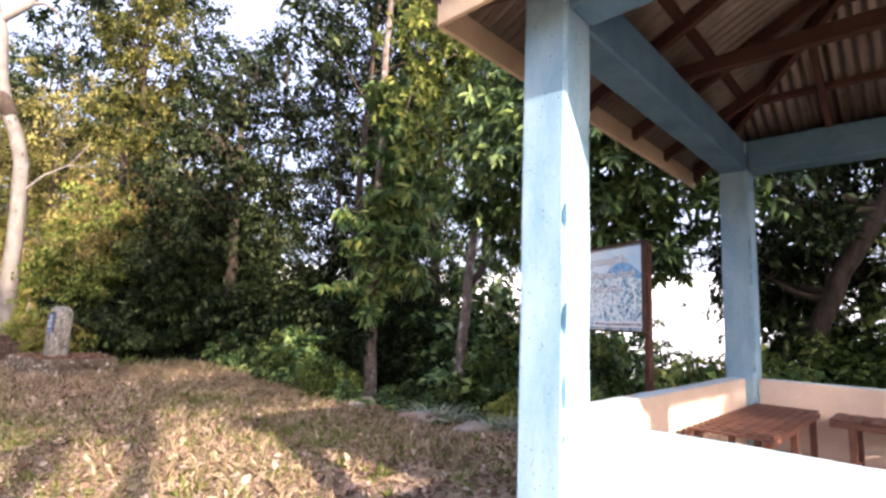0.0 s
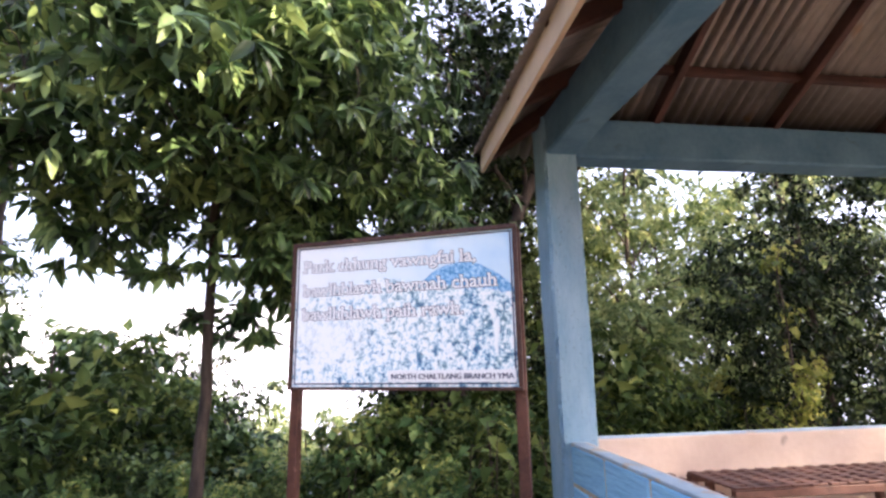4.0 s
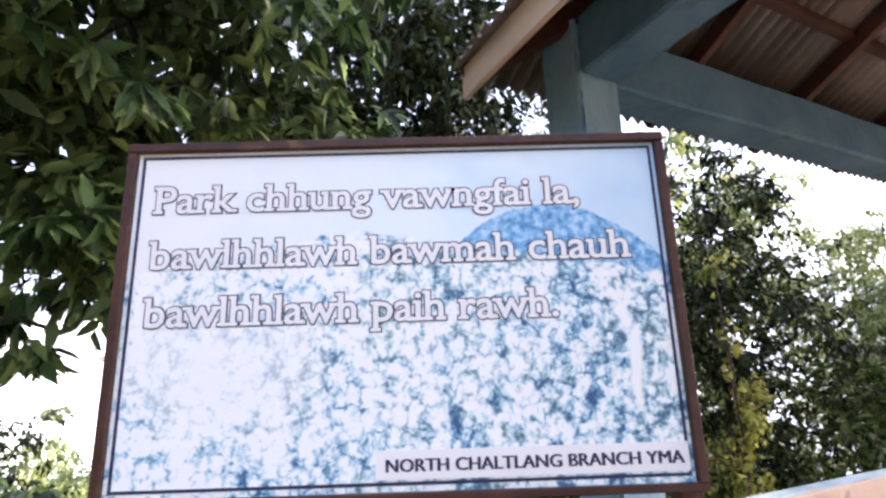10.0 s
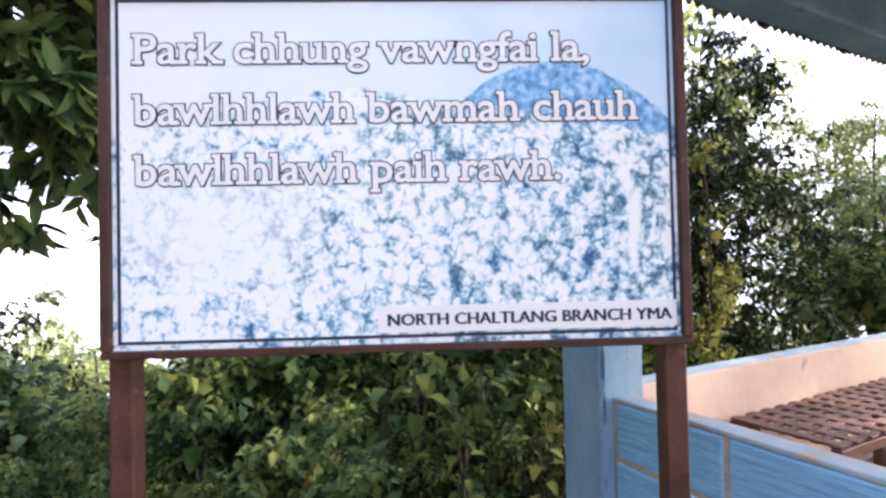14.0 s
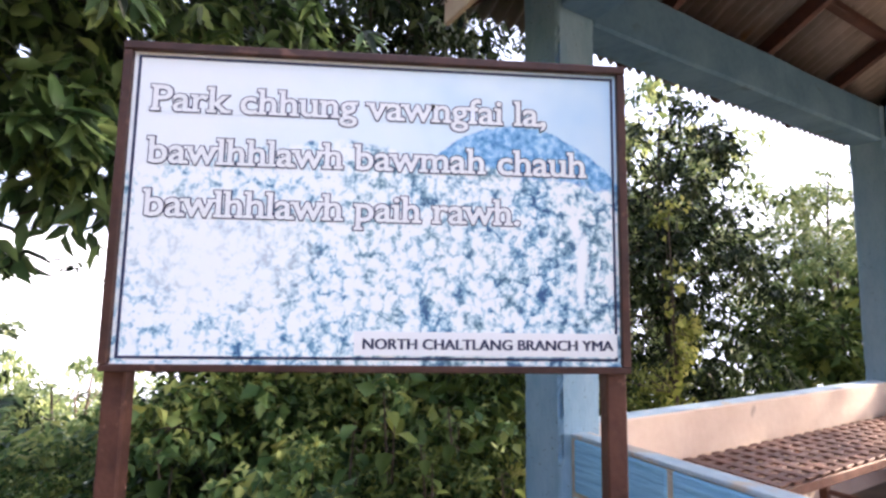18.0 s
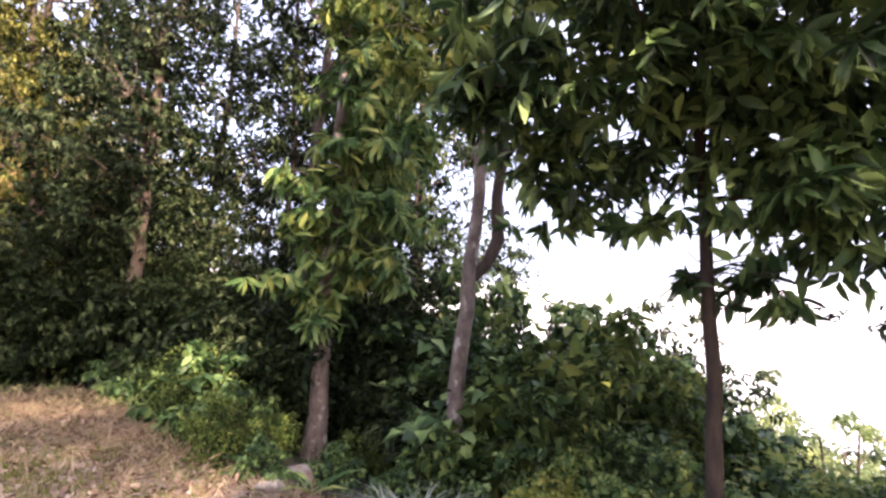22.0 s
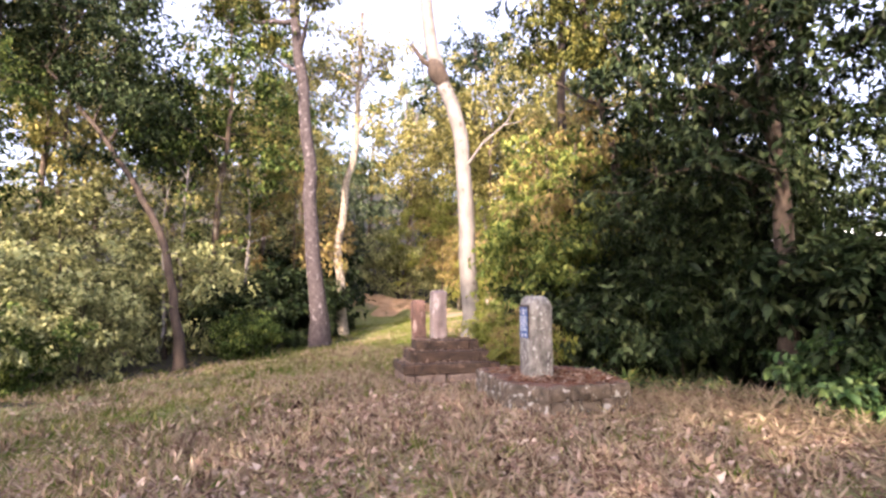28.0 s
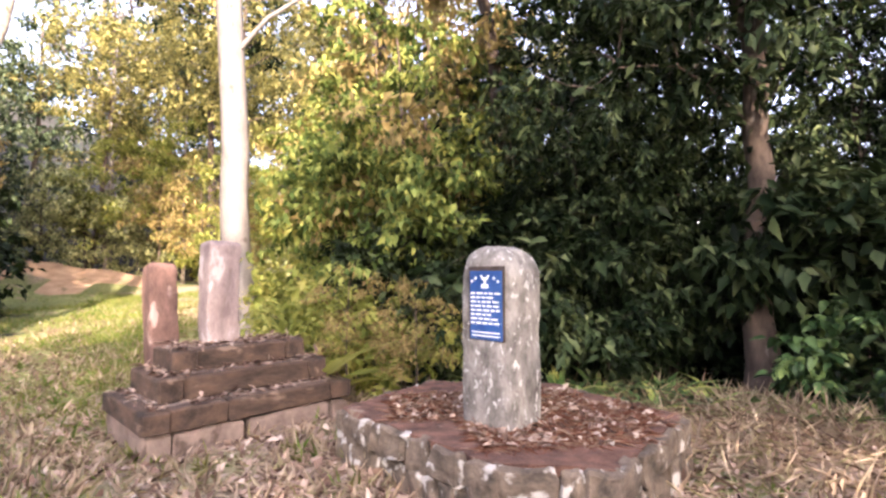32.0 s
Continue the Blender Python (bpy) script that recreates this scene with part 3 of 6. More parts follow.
def roof_sheet(origin, along, up, length, top_of):
    """Corrugated sheet from the eave upward; top_of(s) is the run up the slope at s."""
    vs, fs = [], []
    n = int(length / 0.0127)
    for i in range(n + 1):
        s_ = length * i / n
        w = 0.018 * math.sin(2 * math.pi * s_ / 0.08)
        t_ = max(top_of(s_), 0.0)
        for k in (-0.06, t_):
            p = Vector((*origin, EAVE_Z)) + Vector((*along, 0)) * s_ + Vector((*up, 0)) * k
            p.z += PITCH * k + w
            vs.append(p)
    for i in range(n):
        fs.append((2 * i, 2 * i + 2, 2 * i + 3, 2 * i + 1))
    ob = put("roof_sheet", mesh_of("roof_sheet", vs, fs, True), TIN, pavilion, "weathered corrugated tin roof slope")
    mod = ob.modifiers.new("thickness", "SOLIDIFY")
    mod.thickness = 0.002


LU, LV = eu1 - eu0, ev1 - ev0
roof_sheet((eu0, ev1), (1, 0), (0, -1), LU, lambda k: min(k, LU - k))
roof_sheet((eu0, ev0), (1, 0), (0, 1), LU, lambda k: min(k, LU - k))
roof_sheet((eu1, ev0), (0, 1), (-1, 0), LV, lambda k: min(k, LV - k, RUN))
roof_sheet((eu0, ev0), (0, 1), (1, 0), LV, lambda k: min(k, LV - k, RUN))
DROP = 0.075
corners = ((eu0, ev0), (eu1, ev0), (eu1, ev1), (eu0, ev1))
ZR = EAVE_Z + RISE - DROP
for (cu, cv), (ru, rv) in zip(corners, (RIDGE[0], RIDGE[0], RIDGE[1], RIDGE[1])):
    part("hip_rafter", beam_bm((cu, cv, EAVE_Z - DROP), (ru, rv, ZR), 0.05, 0.11), TIMBER, pavilion)
part("ridge_beam", beam_bm((*RIDGE[0], ZR), (*RIDGE[1], ZR), 0.05, 0.12), TIMBER, pavilion)
mid_u, mid_v = (eu0 + eu1) / 2, (ev0 + ev1) / 2
for side in (ev0, ev1):
    for f in (0.22, 0.4, 0.6, 0.78):
        u = eu0 + LU * f
        run = min(u - eu0, eu1 - u)
        part("rafter", beam_bm((u, side, EAVE_Z - DROP), (u, side + (run if side == ev0 else -run), EAVE_Z - DROP + PITCH * run), 0.045, 0.09), TIMBER, pavilion)
for side in (eu0, eu1):
    for f in (0.28, 0.5, 0.72):
        v = ev0 + LV * f
        run = min(v - ev0, ev1 - v, RUN)
        part("rafter", beam_bm((side, v, EAVE_Z - DROP), (side + (run if side == eu0 else -run), v, EAVE_Z - DROP + PITCH * run), 0.045, 0.09), TIMBER, pavilion)
for k in (0.62, 1.22):
    z = EAVE_Z - 0.03 + PITCH * k
    ring_c = ((eu0 + k, ev0 + k), (eu1 - k, ev0 + k), (eu1 - k, ev1 - k), (eu0 + k, ev1 - k))
    for p, q in zip(ring_c, ring_c[1:] + ring_c[:1]):
        part("purlin", beam_bm((*p, z), (*q, z), 0.05, 0.05), TIMBER, pavilion)
for p, q in (corners[0:2], corners[2:4], (corners[3], corners[0])):
    part("fascia_board", beam_bm((p[0], p[1], EAVE_Z - 0.105), (q[0], q[1], EAVE_Z - 0.105), 0.025, 0.15), CREAM, pavilion, "cream-painted fascia board under the tin edge")
# king post and tie beams
part("tie_beam", beam_bm((mid_u, V0, BEAM_T + 0.05), (mid_u, V1, BEAM_T + 0.05), 0.06, 0.1), TIMBER, pavilion)
part("king_post", beam_bm((mid_u, mid_v, BEAM_T + 0.1), (mid_u, mid_v, ZR), 0.06, 0.06), TIMBER, pavilion)


# ---------- benches ----------
def bench(length, m, label):
    """Steel bench with a seat of crossing flat bars; origin at the back left foot, seat 0.42 deep."""
    top, deep = 0.45, 0.42
    b = empty("bench", m, label, "bench", "benches in the shelter")
    for y in (0.02, deep - 0.02):
        part("rail", box_bm((0, y - 0.02, top - 0.05), (length, y + 0.02, top - 0.01), 0.003), RUST, b)
    for y in np.linspace(0.03, deep - 0.03, 7):
        part("seat_bar", box_bm((0, y - 0.0145, top - 0.008), (length, y + 0.0145, top + 0.001), 0.002), RUST, b)
    n = int(length / 0.105)
    for i in range(n + 1):
        x = 0.03 + (length - 0.06) * i / n
        part("cross_bar", box_bm((x - 0.025, 0.004, top - 0.006), (x + 0.025, deep - 0.004, top + 0.004), 0.002), RUST, b)
    for x in (0.12, length / 2, length - 0.12):
        for y in (0.03, deep - 0.03):
            part("leg", box_bm((x - 0.02, y - 0.02, 0), (x + 0.02, y + 0.02, top - 0.05), 0.003), RUST, b)
        part("stretcher", box_bm((x - 0.012, 0.05, 0.12), (x + 0.012, deep - 0.05, 0.145), 0.002), RUST, b)
    return b


bench(2.4, PAV @ pose(U1 - 0.52, V1 - 0.62, SLAB_Z + 0.002, 0, 0, -90), "brown steel bench with a barred seat along the parapet")
bench(1.6, PAV @ pose(U1 - 0.12, V1 - 0.1, SLAB_Z + 0.002, 0, 0, 180), "brown steel bench with a barred seat in the shelter corner")
bench(1.3, PAV @ pose(U1 - 1.5, V0 + 0.1, SLAB_Z + 0.002, 0, 0, 0), "brown steel bench with a barred seat by the far parapet")


# ---------- sign ----------
SIGN = pose(3.075, 4.405, 0, 0, 0, -90)   # x runs along the board, y away from the reader
sign = empty("notice_board", SIGN, "large printed park notice board on two rusty steel posts", "sign")
SW, SB, ST = 1.205, 1.588, 2.348


def print_material():
    """The printed hillside: pale sky, a blue hill, light crowns of trees in blue and grey."""
    m = bpy.data.materials.new("printed_hillside_sheet")
    m.use_nodes = True
    t = m.node_tree
    b = t.nodes["Principled BSDF"]
    co = t.nodes.new("ShaderNodeTexCoord")
    sep = t.nodes.new("ShaderNodeSeparateXYZ")
    t.links.new(co.outputs["Object"], sep.inputs[0])

    def tex(scale, detail=5, kind="ShaderNodeTexNoise", stretch=(1, 1, 1)):
        mp = t.nodes.new("ShaderNodeMapping")
        mp.inputs["Scale"].default_value = stretch
        t.links.new(co.outputs["Object"], mp.inputs[0])
        n = t.nodes.new(kind)
        n.inputs["Scale"].default_value = scale
        if kind == "ShaderNodeTexNoise":
            n.inputs["Detail"].default_value, n.inputs["Roughness"].default_value = detail, 0.64
        t.links.new(mp.outputs[0], n.inputs["Vector"])
        return n.outputs[0]

    def op(kind, a_, b_, c_=None):
        n = t.nodes.new("ShaderNodeMath")
        n.operation = kind
        for i, v in enumerate((a_, b_, c_)):
            if v is None:
                continue
            if isinstance(v, (int, float)):
                n.inputs[i].default_value = v
            else:
                t.links.new(v, n.inputs[i])
        return n.outputs[0]

    def ramp(src, *stops):
        r = t.nodes.new("ShaderNodeValToRGB")
        e = r.color_ramp.elements
        e[0].position, e[0].color = stops[0][0], (*stops[0][1], 1)
        e[1].position, e[1].color = stops[-1][0], (*stops[-1][1], 1)
        for p, c in stops[1:-1]:
            e.new(p).color = (*c, 1)
        t.links.new(src, r.inputs[0])
        return r.outputs[0]

    def blend(f, a_, b_):
        x = t.nodes.new("ShaderNodeMix")
        x.data_type = "RGBA"
        for s_, d_ in ((f, 0), (a_, 6), (b_, 7)):
            t.links.new(s_, x.inputs[d_])
        return x.outputs[2]

    X, Z = sep.outputs[0], sep.outputs[2]
    B, W = (0, 0, 0), (1, 1, 1)
    wob = tex(7, 4)
    # sky, bluer to the right
    skyc = ramp(op("MULTIPLY_ADD", tex(3, 3), 0.5, op("MULTIPLY", X, 0.45)), (0.3, (0.9, 0.95, 0.95)), (0.6, (0.76, 0.9, 0.94)), (0.85, (0.42, 0.68, 0.9)))
    # blue hill behind: height falls off from its top
    dx = op("ABSOLUTE", op("SUBTRACT", X, 0.93), 0)
    hill_h = op("SUBTRACT", 2.185, op("MULTIPLY", op("MULTIPLY", dx, dx), 2.1))
    hill = ramp(op("MULTIPLY_ADD", op("SUBTRACT", op("MULTIPLY_ADD", tex(30, 5), 0.03, hill_h), Z), 20, 0.2), (0.45, B), (0.55, W))
    hillc = ramp(tex(55, 5), (0.35, (0.05, 0.22, 0.5)), (0.5, (0.2, 0.48, 0.75)), (0.65, (0.5, 0.74, 0.9)))
    # wooded slope in front
    line = op("SUBTRACT", op("MULTIPLY_ADD", wob, 0.09, 2.085), op("MULTIPLY", op("ABSOLUTE", op("SUBTRACT", X, 0.5), 0), 0.16))
    wood = ramp(op("MULTIPLY_ADD", op("SUBTRACT", op("MULTIPLY_ADD", tex(45, 4), 0.05, line), Z), 14, 0.2), (0.42, B), (0.6, W))
    warp = t.nodes.new("ShaderNodeTexNoise")
    warp.inputs["Scale"].default_value, warp.inputs["Detail"].default_value = 26, 4
    t.links.new(co.outputs["Object"], warp.inputs["Vector"])
    shift = t.nodes.new("ShaderNodeVectorMath")
    shift.operation = "MULTIPLY_ADD"
    shift.inputs[1].default_value = (0.05, 0.05, 0.06)
    t.links.new(warp.outputs["Color"], shift.inputs[0])
    t.links.new(co.outputs["Object"], shift.inputs[2])

    def cells(scale):
        n = t.nodes.new("ShaderNodeTexVoronoi")
        n.inputs["Scale"].default_value = scale
        t.links.new(shift.outputs[0], n.inputs["Vector"])
        return n.outputs["Distance"]

    blotch = tex(4.5, 3)
    leafage = op("MULTIPLY_ADD", cells(38), -0.42, op("MULTIPLY_ADD", cells(85), -0.22, op("MULTIPLY", tex(120, 6), 0.5)))
    streak = op("MULTIPLY", tex(9, 4, stretch=(1.5, 1, 0.45)), 0.55)
    tone = op("ADD", op("ADD", leafage, streak), op("MULTIPLY_ADD", X, -0.1, 0.42))
    c1 = ramp(tone, (0.33, (0.03, 0.1, 0.24)), (0.42, (0.16, 0.36, 0.52)), (0.5, (0.48, 0.7, 0.78)), (0.6, (0.92, 0.97, 0.96)))
    c2 = ramp(tone, (0.32, (0.08, 0.18, 0.24)), (0.42, (0.32, 0.5, 0.55)), (0.5, (0.68, 0.83, 0.84)), (0.58, (0.94, 0.98, 0.96)))
    woodc = blend(ramp(blotch, (0.42, B), (0.6, W)), c1, c2)
    # glare painted pale over the print, towards the lower reading-start side
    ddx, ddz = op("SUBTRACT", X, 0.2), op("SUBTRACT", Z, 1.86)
    painted_glare = op("MULTIPLY_ADD", op("ADD", op("MULTIPLY", ddx, ddx), op("MULTIPLY", op("MULTIPLY", ddz, ddz), 3.2)), -7.5, op("MULTIPLY_ADD", tex(9, 4), 0.7, 0.55))
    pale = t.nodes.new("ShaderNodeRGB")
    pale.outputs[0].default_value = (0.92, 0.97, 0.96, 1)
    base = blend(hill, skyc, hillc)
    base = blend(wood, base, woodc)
    base = blend(ramp(painted_glare, (0.3, B), (1.0, (0.92, 0.92, 0.92))), base, pale.outputs[0])
    # pale road down the far side
    road = op("MULTIPLY_ADD", op("ABSOLUTE", op("SUBTRACT", op("MULTIPLY_ADD", tex(6, 2), 0.06, X), 1.125), 0), -45, 1.0)
    low_end = op("MULTIPLY_ADD", op("ABSOLUTE", op("SUBTRACT", Z, 1.83), 0), -12, 1.5)
    base = blend(ramp(op("MULTIPLY", op("MINIMUM", road, 1.0), op("MINIMUM", op("MAXIMUM", low_end, 0.0), 1.0)), (0.3, B), (0.6, W)), base, pale.outputs[0])
    t.links.new(base, b.inputs["Base Color"])
    b.inputs["Roughness"].default_value = 0.38
    return m


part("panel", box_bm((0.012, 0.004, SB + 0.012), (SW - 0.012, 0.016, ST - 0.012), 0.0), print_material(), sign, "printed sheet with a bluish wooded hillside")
f_ = 0.02
part("frame_bar", box_bm((0, -0.012, ST - f_), (SW, 0.03, ST), 0.002), FRAME, sign)
part("frame_bar", box_bm((0, -0.008, SB), (SW, 0.03, SB + f_ * 0.8), 0.002), FRAME, sign)
for x in (0, SW - f_):
    part("frame_bar", box_bm((x, -0.010, SB + f_ * 0.8 + 0.001), (x + f_, 0.03, ST - f_ - 0.001), 0.002), FRAME, sign)
for x in (-0.008, SW - 0.044):
    part("post", box_bm((x, 0.032, -0.6), (x + 0.05, 0.08, ST - 0.02), 0.004), POST, sign, "rusty square steel post")
b0, b1, bz0, bz1 = 0.03, SW - 0.028, SB + 0.028, ST - 0.028
for lo, hi in (((b0, bz1 - 0.006), (b1, bz1)), ((b0, bz0), (b1, bz0 + 0.006)), ((b0, bz0 + 0.006), (b0 + 0.006, bz1 - 0.006)), ((b1 - 0.006, bz0 + 0.006), (b1, bz1 - 0.006))):
    part("border_line", box_bm((lo[0], 0.0022, lo[1]), (hi[0], 0.0036, hi[1]), 0), NAVY, sign)


def text_mesh(text, bold):
    cu = bpy.data.curves.new("text", "FONT")
    cu.body, cu.size, cu.offset, cu.resolution_u = text, 1.0, bold, 3
    tmp = bpy.data.objects.new("text", cu)
    scene.collection.objects.link(tmp)
    me = bpy.data.meshes.new_from_object(tmp.evaluated_get(bpy.context.evaluated_depsgraph_get()))
    bpy.data.objects.remove(tmp)
    co = np.empty(len(me.vertices) * 3, np.float32)
    me.vertices.foreach_get("co", co)
    return me, co.reshape(-1, 3)


# where each letter carries a slab serif: stem (L, M, R), level (b foot, x x-height, a ascender, d descender), side (0 both, -1 outer only)
SERIFS = {"P": "Lb0 La-", "a": "Rb+", "r": "Lb0 Lx-", "k": "Lb0 Rb0 La-", "h": "Lb0 Rb0 La-", "u": "Lx- Rx- Rb+", "n": "Lb0 Rb0 Lx-", "m": "Lb0 Mb0 Rb0 Lx-", "v": "Lx0 Rx0",
          "w": "Lx0 Rx0", "f": "Lb0", "i": "Lb0 Lx-", "l": "Lb0 La-", "b": "La-", "p": "Ld0 Lx-"}


def serif_quads(word, bold):
    """Corners of the slab serifs of a word, in the font's units."""
    levels = {"b": 0.0, "x": float(text_mesh("x", 0.0)[1][:, 1].max()), "a": float(text_mesh("h", 0.0)[1][:, 1].max()), "d": float(text_mesh("p", 0.0)[1][:, 1].min())}
    stem, reach, thick = 0.085, 0.055, 0.05
    out = []
    for i, letter in enumerate(word):
        right = text_mesh(word[:i + 1], 0.0)[1][:, 0].max()
        own = text_mesh(letter, 0.0)[1]
        wide = own[:, 0].max() - own[:, 0].min()
        for mark in SERIFS.get(letter, "").split():
            mid_ = {"L": right - wide + stem / 2, "M": right - wide / 2, "R": right - stem / 2}[mark[0]]
            if letter == "f":
                mid_ = right - wide * 0.62
            lo = mid_ - stem / 2 - (reach if mark[2] in "0-" else 0)
            hi = mid_ + stem / 2 + (reach if mark[2] in "0+" else 0)
            z = levels[mark[1]]
            z0_, z1_ = (z, z + thick) if mark[1] in "bd" else (z - thick, z)
            out.append((lo - bold, hi + bold, z0_ - bold, z1_ + bold))
    return out


def lettering(text, x0, x1, z0, height, bold, mat, parent, y, name="lettering", serif=False):
    """A line of text from x0 to x1, standing on z0, of the given height of capitals; one mesh a word."""
    whole = text_mesh(text, 0.0)[1]
    left, full = whole[:, 0].min(), whole[:, 0].max() - whole[:, 0].min()
    sx, sz = (x1 - x0) / full, height / 0.7
    words = text.split(" ")
    for i, word in enumerate(words):
        head = text_mesh(" ".join(words[:i + 1]), 0.0)[1][:, 0].max()
        plain = text_mesh(word, 0.0)[1]
        shift = head - plain[:, 0].max() - left
        me, co = text_mesh(word, bold)
        out = np.empty_like(co)
        out[:, 0] = x0 + (co[:, 0] + shift) * sx
        out[:, 1] = y
        out[:, 2] = z0 + co[:, 1] * sz
        me.vertices.foreach_set("co", out.ravel())
        me.update()
        if serif:
            bm = bmesh.new()
            bm.from_mesh(me)
            for k, (a0, a1, c0, c1) in enumerate(serif_quads(word, bold)):
                bm.faces.new([bm.verts.new((x0 + (p + shift) * sx, y - 0.0002 - 0.00005 * (k % 3), z0 + q * sz)) for p, q in ((a0, c0), (a1, c0), (a1, c1), (a0, c1))])
            bm.to_mesh(me)
            bm.free()
        put(name, me, mat, parent)


for text, x0, x1, z0 in (("Park chhung vawngfai la,", 0.07, 1.004, 2.187), ("bawlhhlawh bawmah chauh", 0.07, 1.1, 2.062), ("bawlhhlawh paih rawh.", 0.07, 0.938, 1.938)):
    lettering(text, x0, x1, z0, 0.062, 0.046, NAVY, sign, 0.0030, "letter_outline", True)
    lettering(text, x0, x1, z0, 0.062, 0.017, WHITE, sign, 0.0014, "lettering", True)
part("caption_strip", box_bm((0.552, 0.0012, 1.626), (1.176, 0.0022, 1.681), 0), WHITE, sign, "white caption strip")
for k in (0, 1, 2):
    lettering("NORTH CHALTLANG BRANCH YMA", 0.572 + 0.0014 * k, 1.163 + 0.0014 * k, 1.641, 0.024, 0.0, NAVY, sign, 0.0004 - 0.0002 * k, "caption_lettering")


# ---------- memorial stone on its rubble plinth ----------
def stone_bm(w, d, h, top, amp, seed, sections=18, ring=24, round_top=0.5, square=0.45):
    """An upright slab with rounded corners and a domed head: rings of a rounded rectangle."""
    bm = bmesh.new()
    rows = []
    for i in range(sections + 1):
        f = i / sections
        z = h * f
        k = 1.0
        if f > top:
            g = (f - top) / (1 - top)
            k = math.sqrt(max(1 - (g ** 2) * (1 - round_top ** 2 * 0.25), 0.02)) if i < sections else 0.2
        row = []
        for j in range(ring):
            a_ = 2 * math.pi * j / ring
            c, s_ = math.cos(a_), math.sin(a_)
            e = square
            p = Vector((w / 2 * k * math.copysign(abs(c) ** e, c), d / 2 * (0.5 + 0.5 * k) * math.copysign(abs(s_) ** e, s_), z))
            p += noise.noise_vector(p * 5 + Vector((seed, 0, 0))) * amp + noise.noise_vector(p * 19 + Vector((0, seed, 0))) * amp * 0.5
            row.append(bm.verts.new(p))
        rows.append(row)
    for r0, r1 in zip(rows, rows[1:]):
        for j in range(ring):
            bm.faces.new((r0[j], r0[(j + 1) % ring], r1[(j + 1) % ring], r1[j]))
    bm.faces.new(rows[-1])
    bm.faces.new(list(reversed(rows[0])))
    return bm


MEM_YAW = -53.1
memorial = empty("memorial_stone", pose(-4.07, 15.0, 0.43, 0, 0, MEM_YAW), "weathered grey memorial stone with a blue inscribed plaque on its plinth", "memorial")
part("slab", stone_bm(0.465, 0.41, 1.22, 0.82, 0.011, 3, 64, 56), STONE, memorial, "lichen-spotted grey upright stone", pose(0, 0, -0.05), True)
# thin dark box behind the plaque imitates the shadow in its recess
part("plaque_recess", box_bm((-0.112, -0.2085, 0.545), (0.187, -0.190, 1.035), 0.002), DARKBARK, memorial, "dark box standing in for the shade of the plaque's recess")
SHIFT = 0.05
plaque = part("plaque", box_bm((-0.098, -0.2125, 0.55), (0.178, -0.196, 1.005), 0.002), PLAQUE, memorial, "blue enamel plaque with white writing")
for i, w in enumerate((0.24, 0.22, 0.25, 0.23, 0.25, 0.2, 0.22, 0.24)):
    z = 0.85 - i * 0.028
    x = -0.14
    rng = random.Random(40 + i)
    while x < -0.14 + w - 0.03:
        l = rng.uniform(0.025, 0.06)
        part("text_bar", box_bm((x + SHIFT, -0.2140, z), (min(x + l, 0.115) + SHIFT, -0.2127, z + 0.012), 0), WHITE, plaque)
        x += l + 0.012
for z in (0.595, 0.572):
    part("text_bar", box_bm((-0.13 + SHIFT, -0.2140, z), (0.105 + SHIFT, -0.2127, z + 0.008), 0), WHITE, plaque)
for k in range(6):
    a_ = math.pi * (0.12 + 0.76 * k / 5)
    part("emblem_dot", box_bm((SHIFT - 0.015 + 0.12 * math.cos(a_) - 0.008, -0.2140, 0.915 + 0.055 * math.sin(a_) - 0.008), (SHIFT - 0.015 + 0.12 * math.cos(a_) + 0.008, -0.2127, 0.915 + 0.055 * math.sin(a_) + 0.008), 0), WHITE, plaque)
for lo, hi in (((-0.04, 0.945), (0.01, 0.962)), ((-0.024, 0.92), (-0.006, 0.945)), ((-0.045, 0.89), (0.015, 0.918))):
    part("emblem", box_bm((lo[0] + SHIFT, -0.2140, lo[1]), (hi[0] + SHIFT, -0.2127, hi[1]), 0), WHITE, plaque)

# rubble plinth with a blunt front corner: a core, an earthy top, and stones round its sides
PLINTH_AT, PZ = Vector((-4.0, 15.0, 0)), 0.405
PLINTH_RING = [Vector((x, y, 0)) - PLINTH_AT for x, y in ((-5.2, 15.55), (-4.33, 14.2), (-3.7, 14.03), (-2.74, 14.92), (-3.3, 16.1), (-4.4, 16.4))]
plinth = empty("plinth", Matrix.Translation(PLINTH_AT), "low rubble-stone plinth with a blunt corner, strewn with dry needles", "plinth")


def prism_bm(ring, inset, z0, z1, cuts, amp, seed):
    """A slab on a ring of corners, drawn in by inset, with an uneven skin."""
    bm = bmesh.new()
    low = [bm.verts.new(p * (1 - inset / p.length) + Vector((0, 0, z0))) for p in ring]
    made = bmesh.ops.extrude_face_region(bm, geom=[bm.faces.new(low)])
    bmesh.ops.translate(bm, vec=(0, 0, z1 - z0), verts=[g for g in made["geom"] if isinstance(g, bmesh.types.BMVert)])
    bmesh.ops.recalc_face_normals(bm, faces=bm.faces)
    bmesh.ops.triangulate(bm, faces=bm.faces)
    bmesh.ops.subdivide_edges(bm, edges=bm.edges, cuts=cuts, use_grid_fill=True)
    for v in bm.verts:
        v.co += noise.noise_vector(v.co * 5 + Vector((seed, 0, 0))) * amp
    return bm


part("core", prism_bm(PLINTH_RING, 0.06, -0.35, PZ - 0.03, 4, 0.012, 2), LATERITE, plinth, "dark earth-stained mortar core")
part("top_bed", prism_bm(PLINTH_RING, 0.035, PZ - 0.055, PZ, 9, 0.016, 6), NEEDLEBED, plinth, "earthy top bed strewn with needles")

